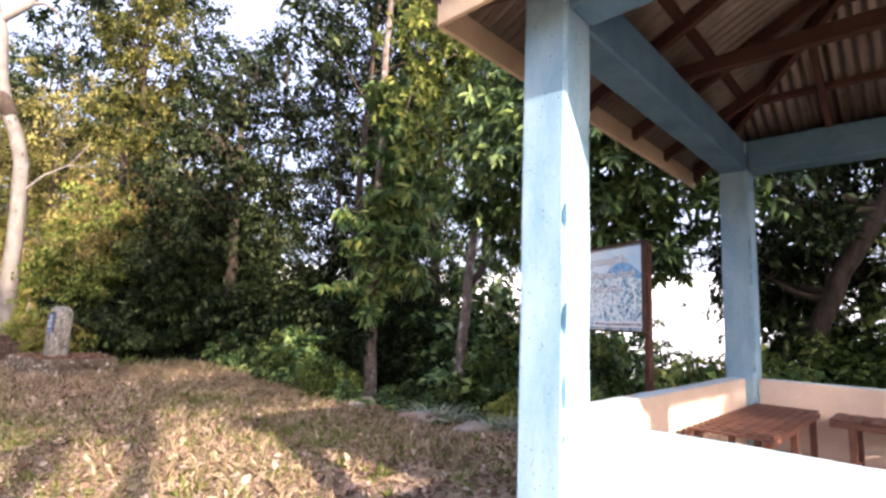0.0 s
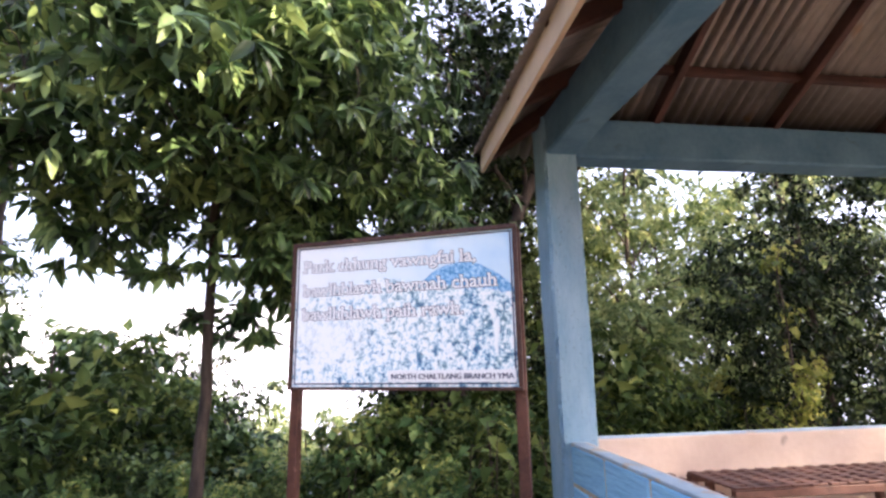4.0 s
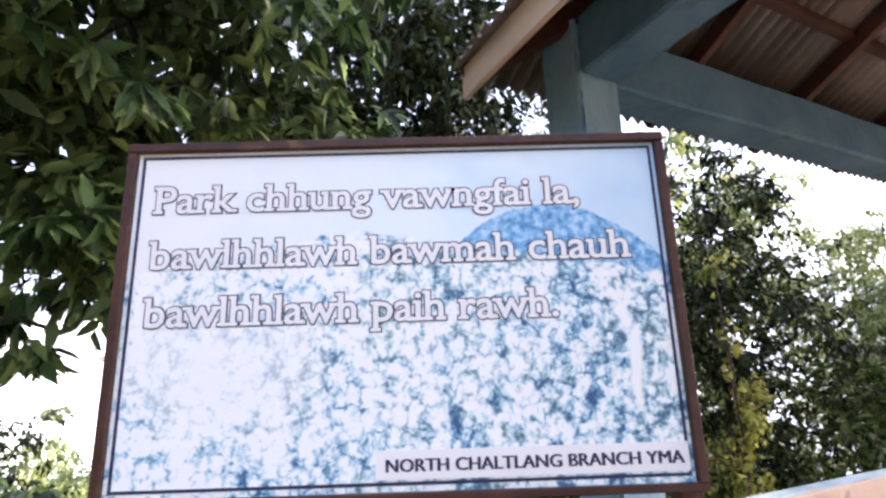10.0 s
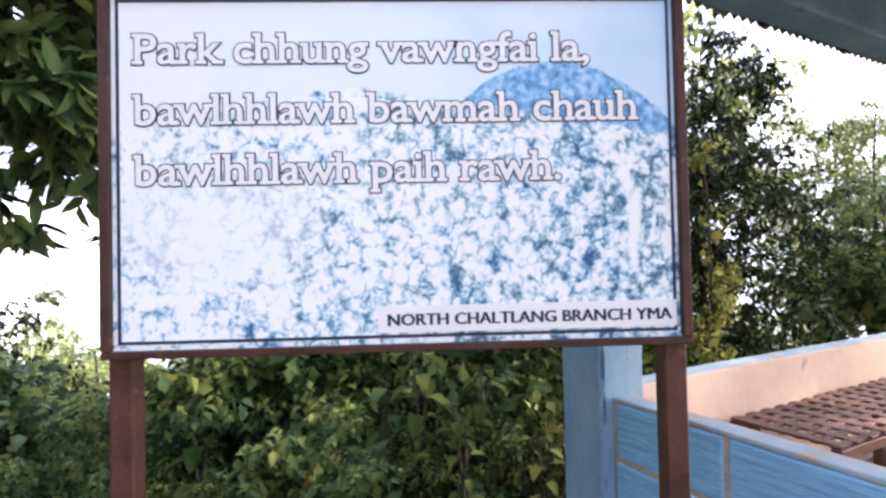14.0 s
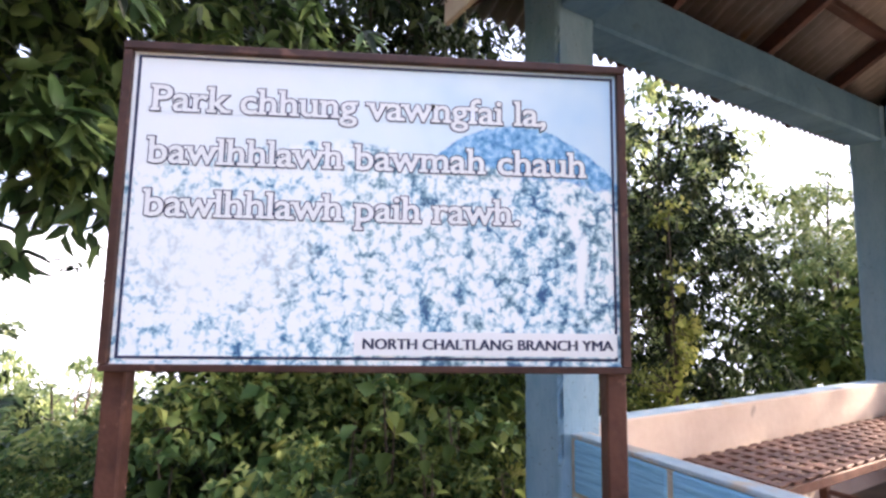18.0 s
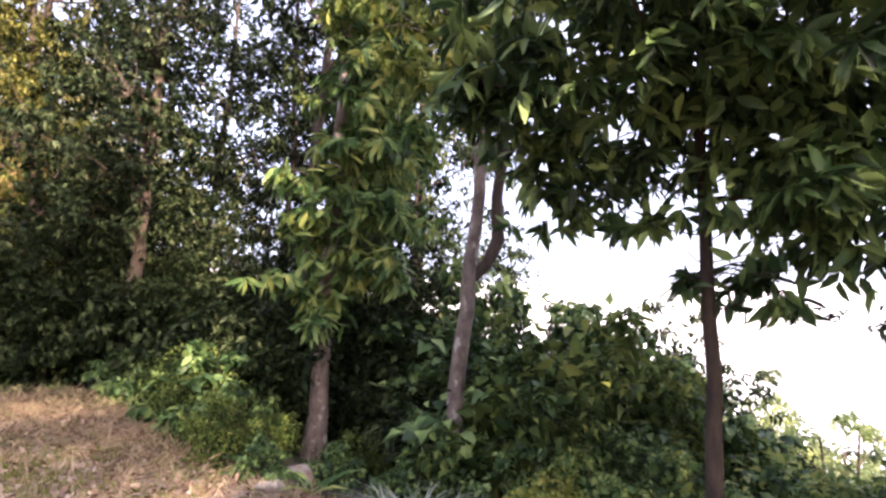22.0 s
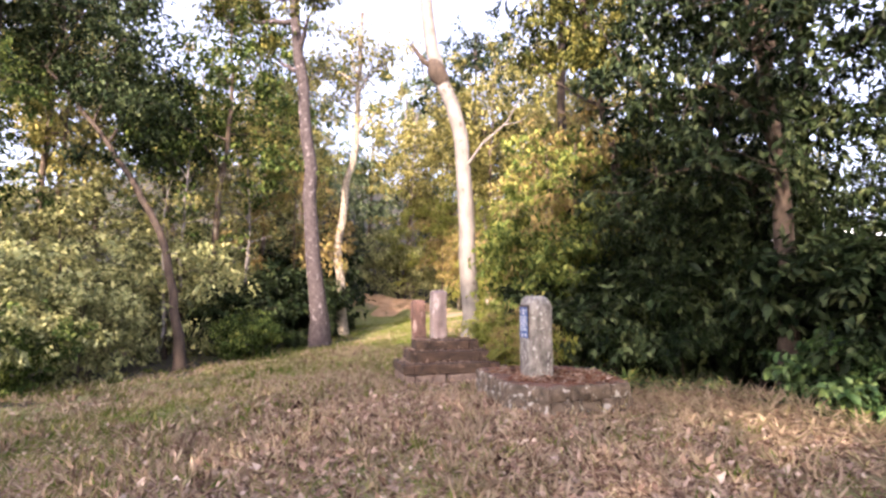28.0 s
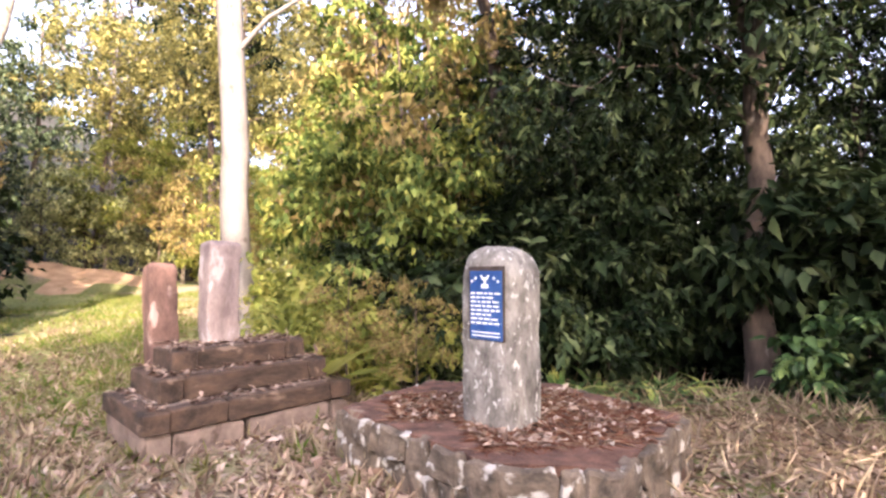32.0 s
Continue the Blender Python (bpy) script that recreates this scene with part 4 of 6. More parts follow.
# stepped base with two old standing stones
FS = Vector((-6.66, 15.72, 0))
stepped = empty("stepped_base", pose(*FS, 0, 0, MEM_YAW + 180), "three brown masonry steps, worn and mossy", "steps")
STEP_ROWS = [(0.0, -0.2, 0.19, 0.03), (-0.02, 0.19, 0.38, 0.0), (0.15, 0.38, 0.585, 0.0), (0.31, 0.585, 0.78, 0.0)]
for k, (inset, z0, z1, _) in enumerate(STEP_ROWS):
    part("fill", rough_box_bm((inset + 0.13, -1.85 + inset + 0.13, z0), (1.15 - inset - 0.13, -inset - 0.13, z1 - 0.004), 3, 0.008, 5, k), DUSTY, stepped, "earth and mortar fill")
for px_, py_, pz_, w_, d_, h_, lean, seed, lab in ((-6.40, 16.72, 0.775, 0.27, 0.30, 0.97, 1.0, 11, "pinkish grey standing stone on the stepped base"), (-7.2, 17.55, 0.12, 0.27, 0.30, 1.44, -7.0, 23, "reddish leaning standing stone behind the stepped base")):
    bm = stone_bm(w_, d_, h_, 0.93, 0.014, seed, 48, 40, round_top=1.3, square=0.2)
    me_ = bpy.data.meshes.new("standing_stone")
    bm.to_mesh(me_)
    bm.free()
    me_.polygons.foreach_set("use_smooth", [True] * len(me_.polygons))
    tagged(put("standing_stone", me_, PINKSTONE if seed == 11 else REDSTONE, None, "", pose(px_, py_, pz_, 0, lean, MEM_YAW)), lab, "stone", "standing stones")


# ---------- trees and bushes ----------
R = np.random.default_rng(7)


def lobe_points(rng, lobes, n):
    """Cluster places: sprays near the skin of ellipsoid lobes (x, y, z, rx, rz), each a flat hanging group of clusters."""
    lobes = np.asarray(lobes, float)
    w = lobes[:, 3] ** 2 * lobes[:, 4]
    k = max(len(lobes), n // 5)
    pick = rng.choice(len(lobes), k, p=w / w.sum())
    d = unit(rng.normal(size=(k, 3)) + np.array([0, 0, 0.15]))
    rad = rng.uniform(0.35, 1.0, k) ** 0.4
    L = lobes[pick]
    p = L[:, :3] + d * rad[:, None] * np.stack([L[:, 3], L[:, 3], L[:, 4]], 1)
    own = rng.integers(0, k, n)
    off = rng.normal(size=(n, 3)) * (L[own, 3] * 0.2)[:, None] * np.array([1, 1, 0.35])
    off[:, 2] -= 0.35 * np.hypot(off[:, 0], off[:, 1])
    return p[own] + off, unit(d[own] + off / (L[own, 3] * 0.3)[:, None] * 0.6), pick


def crown_mesh(name, rng, lobes, clusters, per, size, spread, droop=0.5, aspect=0.4, simple=False, fine=False, inner=0.2, whorl=False):
    """Leaf sprays: each cluster is a twig end from which blades radiate and hang; whorls spring from one point."""
    p, d, pick = lobe_points(rng, lobes, clusters)
    n = clusters * per
    out = np.repeat(unit(d + rng.normal(size=d.shape) * 0.5 + np.array([0, 0, 0.2 if whorl else 0.0])), per, 0)
    if whorl:
        pos = np.repeat(p, per, 0) - out * rng.uniform(0, 0.35, n)[:, None] * size
        ang = unit(rng.normal(size=(n, 3)))
        ang = unit(ang - out * (ang * out).sum(1)[:, None])
        way = unit(ang + out * rng.uniform(0.0, 0.8, n)[:, None] + np.array([0, 0, -droop]))
        nor = unit(rng.normal(size=(n, 3)) * 0.22 + out * 0.7 + np.array([0, 0, 0.7]))
    else:
        along = rng.uniform(-1, 0.3, n)[:, None]
        pos = np.repeat(p, per, 0) + out * along * spread * 1.6 + rng.normal(size=(n, 3)) * spread * 0.35
        ang = unit(rng.normal(size=(n, 3)) * np.array([1, 1, 0.5]))
        way = unit(ang + out * 0.7 + np.array([0, 0, -droop]))
        nor = unit(rng.normal(size=(n, 3)) * 0.35 + out * 0.3 + np.array([0, 0, 1.0]))
    L = size * rng.uniform(0.6, 1.25, n)
    W = L * aspect * rng.uniform(0.8, 1.2, n)
    m = int(n * inner)
    core = np.asarray(lobes, float)
    core = core[rng.choice(len(core), m, p=core[:, 3] ** 2 * core[:, 4] / (core[:, 3] ** 2 * core[:, 4]).sum())]
    spot_ = core[:, :3] + unit(rng.normal(size=(m, 3))) * (rng.random(m) ** 0.5 * 0.7)[:, None] * np.stack([core[:, 3], core[:, 3], core[:, 4]], 1)
    pos, way = np.concatenate([pos, spot_]), np.concatenate([way, unit(rng.normal(size=(m, 3)) + np.array([0, 0, -droop]))])
    nor = np.concatenate([nor, unit(rng.normal(size=(m, 3)) + np.array([0, 0, 0.6]))])
    big = size * (rng.uniform(0.8, 1.1, m) if whorl or size > 0.15 else rng.uniform(1.2, 1.9, m))
    L, W = np.concatenate([L, big]), np.concatenate([W, big * aspect * 1.2])
    v, f = blades(pos, way, nor, L, W, rng.uniform(0.1, 0.3), 0.2, simple, fine)
    return fast_mesh(name, v, f), p


def curve_pts(rng, a_, b_, n=7, sag=0.08):
    a_, b_ = np.asarray(a_, float), np.asarray(b_, float)
    t_ = np.linspace(0, 1, n)[:, None]
    ln = np.linalg.norm(b_ - a_)
    bend = rng.normal(size=3) * ln * sag
    wig = rng.normal(size=(n, 3)) * ln * 0.012
    wig[0] = wig[-1] = 0
    return a_ + (b_ - a_) * t_ + np.sin(t_ * math.pi) * bend + wig


def spine_at(spine, z):
    spine = np.asarray(spine, float)
    return np.array([np.interp(z, spine[:, 2], spine[:, k]) for k in range(3)])


def wood_mesh(name, rng, spine, r0, lobes, tips, twigs=60, r_top=0.25, sides=10):
    """Trunk along a spine, limbs to the lobes, twigs to some clusters."""
    spine = np.asarray(spine, float)
    n = 18
    zs = np.linspace(spine[0, 2], spine[-1, 2], n)
    pts = np.array([spine_at(spine, z) for z in zs])
    pts[1:-1, :2] += rng.normal(size=(n - 2, 2)) * r0 * 0.18
    f = (zs - zs[0]) / (zs[-1] - zs[0])
    rad = r0 * (1 - (1 - r_top) * f) * (1 + 0.55 * np.exp(-f * 22))
    paths = [(pts, rad)]
    limbs = []
    for L in lobes:
        zf = min(max(L[2] - L[4] * 0.9 - rng.uniform(0.2, 0.8), spine[0, 2] + rng.uniform(0.4, 0.68) * (spine[-1, 2] - spine[0, 2])), spine[-1, 2])
        low_shoot = zf > L[2]
        if low_shoot:
            zf = max(L[2] - 0.3, spine[0, 2] + 0.3)
        a_ = spine_at(spine, zf)
        b_ = np.array(L[:3])
        if np.linalg.norm(b_ - a_) < 0.2:
            continue
        c = curve_pts(rng, a_, b_, 7, 0.1)
        k = (zf - spine[0, 2]) / (spine[-1, 2] - spine[0, 2])
        r_ = r0 * (1 - (1 - r_top) * k) * (0.14 if low_shoot else 0.55)
        paths.append((c, np.linspace(r_, r_ * 0.25, 7)))
        limbs.append(c)
    if limbs and twigs:
        allp = np.concatenate(limbs)
        for q in tips[rng.choice(len(tips), min(twigs, len(tips)), replace=False)]:
            a_ = allp[np.argmin(np.linalg.norm(allp - q, axis=1))]
            c = curve_pts(rng, a_, q, 4, 0.08)
            paths.append((c, np.linspace(max(0.006, r0 * 0.09), 0.004, 4)))
    big, small = paths[:1 + len(limbs)], paths[1 + len(limbs):]
    v, f_ = tubes(big, sides)
    if small:
        v2, f2 = tubes(small, 4)
        v, f_ = np.concatenate([v, v2]), np.concatenate([f_, f2 + len(v)])
    return fast_mesh(name, v, f_, True)


def auto_lobes(rng, spine, z0, z1, radius, count, squash=0.7):
    """Lobes round the upper spine, wider in the middle."""
    out = []
    for i in range(count):
        f = (i + rng.uniform(0.1, 0.9)) / count
        z = z0 + (z1 - z0) * f
        c = spine_at(spine, z)
        reach = radius * (0.35 + 0.65 * math.sin(math.pi * min(max(f * 0.9 + 0.08, 0), 1)))
        a_ = i * 2.4 + rng.uniform(-0.6, 0.6)
        r_ = reach * rng.uniform(0.42, 0.7)
        out.append((c[0] + math.cos(a_) * (reach - r_ * 0.6), c[1] + math.sin(a_) * (reach - r_ * 0.6), z, r_, r_ * squash))
    return out


def tree(name, label, at, spine, r0, lobes, clusters, per, size, spread, bark, leaf, seed, droop=0.5, aspect=0.4, simple=False, twigs=60, r_top=0.25, group="", fine=False, inner=0.2, whorl=False):
    rng = np.random.default_rng(seed)
    base = empty(name, pose(*at), label, "tree" if name != "bush" else "bush", group)
    me, tips = crown_mesh("crown", rng, lobes, clusters, per, size, spread, droop, aspect, simple, fine, inner, whorl)
    put("trunk", wood_mesh("trunk", rng, spine, r0, lobes, tips, twigs, r_top), bark, base)
    put("crown", me, leaf, base)
    return base


def at_ground(x, y, dz=-0.08):
    return (x, y, gz(x, y) + dz)


def placed(ob, x, y, turn, size, dz=-0.1, label=""):
    c = copy_thing(ob, pose(x, y, gz(x, y) + dz, 0, 0, turn))
    c.scale = (size,) * 3
    if label:
        tagged(c, label)
    return c


# --- the slender big-leaved tree beside the notice board
def rel(at, pts):
    return [(x - at[0], y - at[1], z - at[2]) for x, y, z in pts]


def lobed(at, rows):
    return [(x - at[0], y - at[1], z - at[2], r_, q) for x, y, z, r_, q in rows]


A = at_ground(4.6, 6.3)
tree("tree", "slender tree with large drooping green leaves beside the notice board", A,
     rel(A, [A, (4.6, 6.3, 0.4), (4.57, 6.3, 2.0), (4.5, 6.25, 3.6), (4.6, 6.2, 6.5)]), 0.06,
     lobed(A, ((4.4, 6.0, 3.35, 0.9, 0.45), (3.7, 6.2, 3.7, 0.8, 0.45), (4.7, 5.3, 4.1, 1.1, 0.6), (5.3, 6.1, 3.5, 0.9, 0.55), (4.1, 5.6, 4.7, 1.2, 0.7), (5.2, 5.2, 5.2, 1.0, 0.7), (3.8, 6.7, 5.0, 1.2, 0.8), (4.9, 6.1, 6.1, 1.6, 1.0), (4.0, 4.7, 4.2, 0.6, 0.35), (5.5, 5.3, 2.9, 0.5, 0.4), (4.2, 7.0, 3.1, 0.8, 0.4), (3.0, 5.6, 3.75, 0.9, 0.4), (3.4, 5.0, 4.3, 0.8, 0.4), (3.4, 6.9, 3.3, 0.8, 0.4), (5.6, 4.7, 3.5, 0.8, 0.5), (4.05, 6.35, 2.5, 0.3, 0.18), (3.8, 6.7, 2.75, 0.3, 0.18), (4.85, 5.95, 2.45, 0.35, 0.3), (5.0, 5.65, 2.2, 0.3, 0.3), (4.75, 5.6, 2.8, 0.4, 0.35), (4.9, 5.55, 3.0, 0.6, 0.45), (5.1, 5.4, 2.5, 0.45, 0.4), (4.55, 5.9, 2.85, 0.5, 0.35), (5.3, 5.2, 2.7, 0.5, 0.5), (4.75, 5.95, 2.3, 0.4, 0.3), (4.8, 6.3, 2.1, 0.35, 0.28), (4.75, 5.5, 2.55, 0.45, 0.35), (4.95, 5.2, 2.5, 0.4, 0.35), (4.8, 5.8, 1.95, 0.22, 0.2), (4.3, 6.7, 2.9, 0.5, 0.3), (3.05, 6.5, 3.3, 0.4, 0.25), (3.5, 6.25, 3.5, 0.45, 0.25), (4.7, 6.0, 4.9, 1.2, 0.8))),
     2500, 8, 0.19, 0.12, DARKBARK, L_BROAD, 11, 0.75, 0.33, False, 220, 0.3, "", True, 0.4, True)

# --- forked tree at the edge of the slope
B_ = at_ground(4.4, 10.1)
tree("tree", "grey-barked tree with a broken fork at the edge of the slope", B_,
     rel(B_, [B_, (4.4, 10.1, 0.3), (4.45, 10.1, 1.6), (4.55, 10.0, 3.0), (4.6, 9.9, 5.2), (4.5, 9.7, 8.5)]), 0.125,
     lobed(B_, ((5.0, 9.7, 4.1, 0.25, 0.3), (3.6, 9.3, 5.3, 1.0, 0.6), (4.7, 9.6, 5.8, 1.1, 0.7), (3.9, 9.6, 6.5, 1.2, 0.8), (5.0, 9.2, 7.2, 1.3, 0.9), (3.3, 9.2, 7.6, 1.2, 0.9), (4.3, 9.8, 8.6, 1.5, 1.0), (2.9, 9.6, 6.2, 0.8, 0.5))),
     900, 8, 0.2, 0.14, ROSEBARK, L_VINE, 12, 0.7, 0.38, False, 140, 0.35, "", True, 0.12, True)

forked = [o for o in bpy.data.objects if o.get("label", "").startswith("grey-barked tree")][0]
# second stem in darker bark than the trunk, to show it shaded
kv, kf = tubes([(rel(B_, [(4.48, 10.05, 2.35), (4.75, 9.98, 2.65), (4.9, 9.95, 3.0), (4.86, 9.95, 3.6), (4.95, 9.9, 4.6), (4.9, 9.8, 6.0)]), [0.085, 0.09, 0.1, 0.085, 0.065, 0.03])], 9)
put("fork_stem", fast_mesh("fork_stem", kv, kf, True), DARKBARK, forked, "gnarled second stem, bark darkened for its shade")

# --- straight tree with leafy shoots low on its trunk
C_ = at_ground(3.1, 12.7)
tree("tree", "straight pale-trunked tree with bright leafy shoots low on its trunk", C_,
     rel(C_, [C_, (3.1, 12.7, 1.0), (3.08, 12.7, 3.5), (3.05, 12.75, 8.0), (3.1, 12.8, 13.0)]), 0.15,
     lobed(C_, ((3.2, 12.4, 1.8, 0.5, 0.35), (2.75, 12.4, 2.4, 0.65, 0.45), (3.7, 12.3, 2.7, 0.8, 0.5), (2.7, 12.5, 3.2, 0.7, 0.45), (3.8, 12.3, 3.7, 0.85, 0.5), (2.7, 12.3, 4.0, 0.7, 0.45), (3.4, 12.0, 4.5, 0.85, 0.5), (4.0, 12.4, 5.2, 0.9, 0.6), (3.2, 12.4, 5.7, 0.75, 0.5), (4.1, 12.5, 6.5, 1.0, 0.7), (3.3, 12.5, 7.4, 0.8, 0.6))),
     760, 8, 0.34, 0.18, ROSEBARK, L_FRESH, 13, 0.8, 0.27, False, 140, 0.35, "", True, 0.12, True)


# --- kinds that are repeated
def kind(seed, label, height, z0, radius, count, r0, clusters, per, size, spread, bark, leaf, lean=0.5, simple=False, droop=0.45, aspect=0.42, squash=0.7, twigs=40, name="tree", fine=False, inner=0.2, whorl=False):
    rng = np.random.default_rng(seed)
    n = 5
    off = np.cumsum(rng.normal(size=(n, 2)) * lean * height * 0.03, 0)
    off[0] = 0
    spine = [(off[i][0], off[i][1], -0.5 + (height * 0.93 + 0.5) * i / (n - 1)) for i in range(n)]
    lobes = auto_lobes(rng, spine, z0, height, radius, count, squash)
    return tree(name, label, (0, 0, -300), spine, r0, lobes, clusters, per, size, spread, bark, leaf, seed, droop, aspect, simple, twigs, 0.25, "", fine, inner, whorl)


def scatter(proto, rows, dz=-0.1, label=""):
    """Copies at (x, y, turn, size); the first row takes the prototype itself."""
    x, y, turn, k = rows[0]
    for row in rows[1:]:
        placed(proto, *row[:3], row[3], dz, label)
    proto.matrix_basis = pose(x, y, gz(x, y) + dz, 0, 0, turn) @ Matrix.Diagonal((k, k, k, 1))
    if label:
        tagged(proto, label)


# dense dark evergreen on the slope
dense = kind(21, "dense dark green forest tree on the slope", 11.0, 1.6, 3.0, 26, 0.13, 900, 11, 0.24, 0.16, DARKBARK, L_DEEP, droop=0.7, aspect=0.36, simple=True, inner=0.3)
def topped(height, rows):
    """Rows (x, y, turn, top) to (x, y, turn, size), so that the crown's top is at that height."""
    return [(x, y, turn, max(0.25, (top - gz(x, y) + 0.1) / height)) for x, y, turn, top in rows]


scatter(dense, [(-0.6, 18.7, 20, 0.9), (-2.3, 18.3, 250, 0.5), (1.0, 18.4, 140, 0.42), (-0.4, 19.9, 80, 0.6)] + topped(11.0, [(5.2, 16.2, 70, 5.5), (4.5, 14.6, 130, 4.6), (2.7, 18.2, 10, 5.6), (3.7, 17.7, 160, 4.9), (-20.2, 29.0, 20, 6.0), (-20.0, 33.5, 120, 8.0), (-15.8, 25.6, 200, 4.5), (7.6, 17.6, 200, 5.5), (3.4, 18.6, 260, 5.8), (1.9, 17.6, 40, 3.4), (-0.7, 18.6, 220, 4.8), (11.3, 13.7, 90, 2.6), (12.6, 12.4, 10, 1.5), (8.0, 0.7, 140, 4.4), (9.6, 5.7, 170, 5.3)]))
mid = kind(22, "mid-green forest tree with an open crown", 12.5, 3.4, 2.8, 17, 0.14, 640, 11, 0.2, 0.18, BARK, L_MID, simple=True)
# rows with y below -7 are unseen trees, added to shade shelter and clearing
scatter(mid, [(9.4, 5.8, 60, 0.8), (-17.8, 13.6, 100, 0.72), (-15.6, 20.5, 30, 1.0), (6.1, -7.5, 70, 0.88), (-6.0, -9.0, 150, 1.28), (-18.0, -4.0, 220, 1.0), (-13.4, 42.0, 80, 0.9)])
light = kind(23, "light olive forest tree", 13.5, 4.0, 3.0, 15, 0.13, 620, 10, 0.22, 0.2, BARK, L_OLIVE, simple=True, inner=0.08)
scatter(light, [(-6.2, 26.0, 60, 0.55), (-24, 20, 40, 0.9), (-25, 27, 160, 0.95), (-12.6, 36.6, 80, 1.1), (-15.4, 39.5, 200, 1.2), (-18.2, 38.2, 60, 1.1), (-10.4, 33.0, 10, 1.1), (-17.5, 24.0, 200, 1.0), (-20.5, 31.0, 320, 0.95), (-5.2, 28.5, 20, 1.15), (-22, 18, 60, 1.0), (-8.5, 41, 130, 1.3), (-1.2, 26.0, 100, 1.0)])
pale = kind(27, "soft pale green tree behind the shelter", 8.5, 2.6, 2.3, 15, 0.09, 760, 10, 0.15, 0.17, TANBARK, L_PALE, simple=True, inner=0.08)
scatter(pale, [(9.6, 2.4, 0, 0.8), (10.6, 3.8, 90, 0.95), (12.4, 1.6, 140, 1.0), (11.4, 0.0, 250, 0.95), (13.8, -4.6, 260, 0.62)] + topped(8.5, [(9.8, -3.6, 30, 4.3), (9.5, -4.8, 110, 3.4), (11.3, -4.2, 80, 4.6), (12.6, -6.6, 170, 4.2)]))
yellow = kind(24, "sunlit yellow-green tree by the lane", 8.5, 1.0, 2.0, 13, 0.1, 520, 10, 0.2, 0.2, PALEBARK, L_YELLOW, simple=True, inner=0.08)
scatter(yellow, [(-13.4, 36.5, 0, 1.0), (-17.0, 37.2, 120, 1.0), (-6.4, 24.8, 40, 0.75), (-9.4, 29.6, 200, 0.7), (-3.2, 24.4, 200, 1.1)])
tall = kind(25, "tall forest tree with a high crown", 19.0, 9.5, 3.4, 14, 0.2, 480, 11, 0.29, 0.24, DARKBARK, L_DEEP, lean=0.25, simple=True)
# rows with y below -9: added out of view, only to cast dappled shade
scatter(tall, [(0.7, 20.6, 60, 0.8), (-4.8, 22.6, 30, 0.95), (2.95, 14.6, 0, 0.8), (4.4, 18.8, 200, 0.62), (-11.6, 34.0, 50, 0.92), (6.6, 17.9, 150, 1.0), (-18.5, 15.0, 300, 0.95), (-4.6, -11.5, 40, 0.97), (-8.6, -12.5, 200, 0.98), (8.0, -9.5, 130, 0.9), (0.3, -12.0, 70, 1.04), (-1.8, -12.5, 300, 1.02), (7.4, -12.0, 20, 0.9), (1.4, -14.0, 110, 1.08)])
far = kind(26, "distant hazy green tree", 16.0, 3.0, 4.2, 16, 0.2, 430, 8, 0.45, 0.35, BARK, L_GREY, simple=True, inner=0.08)
scatter(far, [(-16, 42, 0, 0.75), (-22, 40, 90, 0.8), (-27, 33, 180, 1.0), (-28, 24, 270, 0.95), (-10, 46, 45, 1.1), (-4, 38, 130, 1.0), (2, 30, 220, 0.9), (-26, 14, 10, 0.95), (-31, 44, 60, 1.2), (16, 3, 200, 0.85), (17, -2, 330, 0.95), (12, -13, 120, 1.0), (-21, 49, 200, 1.2)])

# big dark forked tree behind the shelter
K_ = at_ground(7.3, 4.9)
tree("tree", "dark forked tree with a thick leaning limb behind the shelter", K_,
     rel(K_, [K_, (7.3, 4.9, 0.6), (7.5, 4.6, 2.0), (8.0, 4.1, 3.4), (8.5, 3.5, 5.2)]), 0.17,
     [(x - K_[0], y - K_[1], z - K_[2], r_, q) for x, y, z, r_, q in
      ((6.6, 4.9, 3.9, 0.9, 0.6), (7.2, 5.6, 4.6, 1.1, 0.8), (8.4, 4.6, 4.8, 1.2, 0.8), (7.6, 3.6, 5.4, 1.2, 0.8), (9.0, 3.0, 5.6, 1.2, 0.9), (8.0, 4.4, 6.6, 1.5, 1.0), (7.0, 5.3, 2.6, 0.8, 0.6), (7.8, 5.5, 2.0, 0.9, 0.6), (6.9, 4.4, 3.1, 0.7, 0.5), (7.6, 5.9, 3.2, 0.9, 0.6), (8.4, 5.2, 3.0, 0.9, 0.7), (8.6, 5.4, 1.5, 0.9, 0.6), (6.7, 4.1, 5.0, 0.9, 0.6), (7.3, 3.2, 5.9, 0.9, 0.6))],
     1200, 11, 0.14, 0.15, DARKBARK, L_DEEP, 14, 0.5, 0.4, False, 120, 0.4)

# --- named trees along the lane
W_ = at_ground(-7.41, 21.63)
tree("tree", "white-barked tree with a dark knot and a bent bare trunk", W_,
     rel(W_, [W_, (-7.38, 21.51, 1.17), (-7.38, 21.33, 3.06), (-7.42, 21.09, 5.62), (-7.52, 20.98, 6.72), (-7.93, 20.86, 7.95), (-8.14, 20.81, 8.39), (-8.30, 20.81, 9.20), (-8.45, 20.81, 10.32), (-8.65, 20.81, 11.43), (-8.99, 20.81, 12.19), (-9.44, 20.86, 13.10), (-9.83, 20.92, 14.07), (-10.14, 21.02, 15.38)]), 0.262,
     lobed(W_, ((-10.03, 21.12, 15.59, 0.8, 0.5), (-10.74, 21.32, 15.18, 0.9, 0.5), (-7.40, 20.71, 15.59, 0.9, 0.6))),
     80, 9, 0.2, 0.25, WHITEBARK, L_GREY, 31, 0.5, 0.4, False, 40, 0.6)
white_tree = [o for o in bpy.data.objects if o.get("label", "").startswith("white-barked")][0]
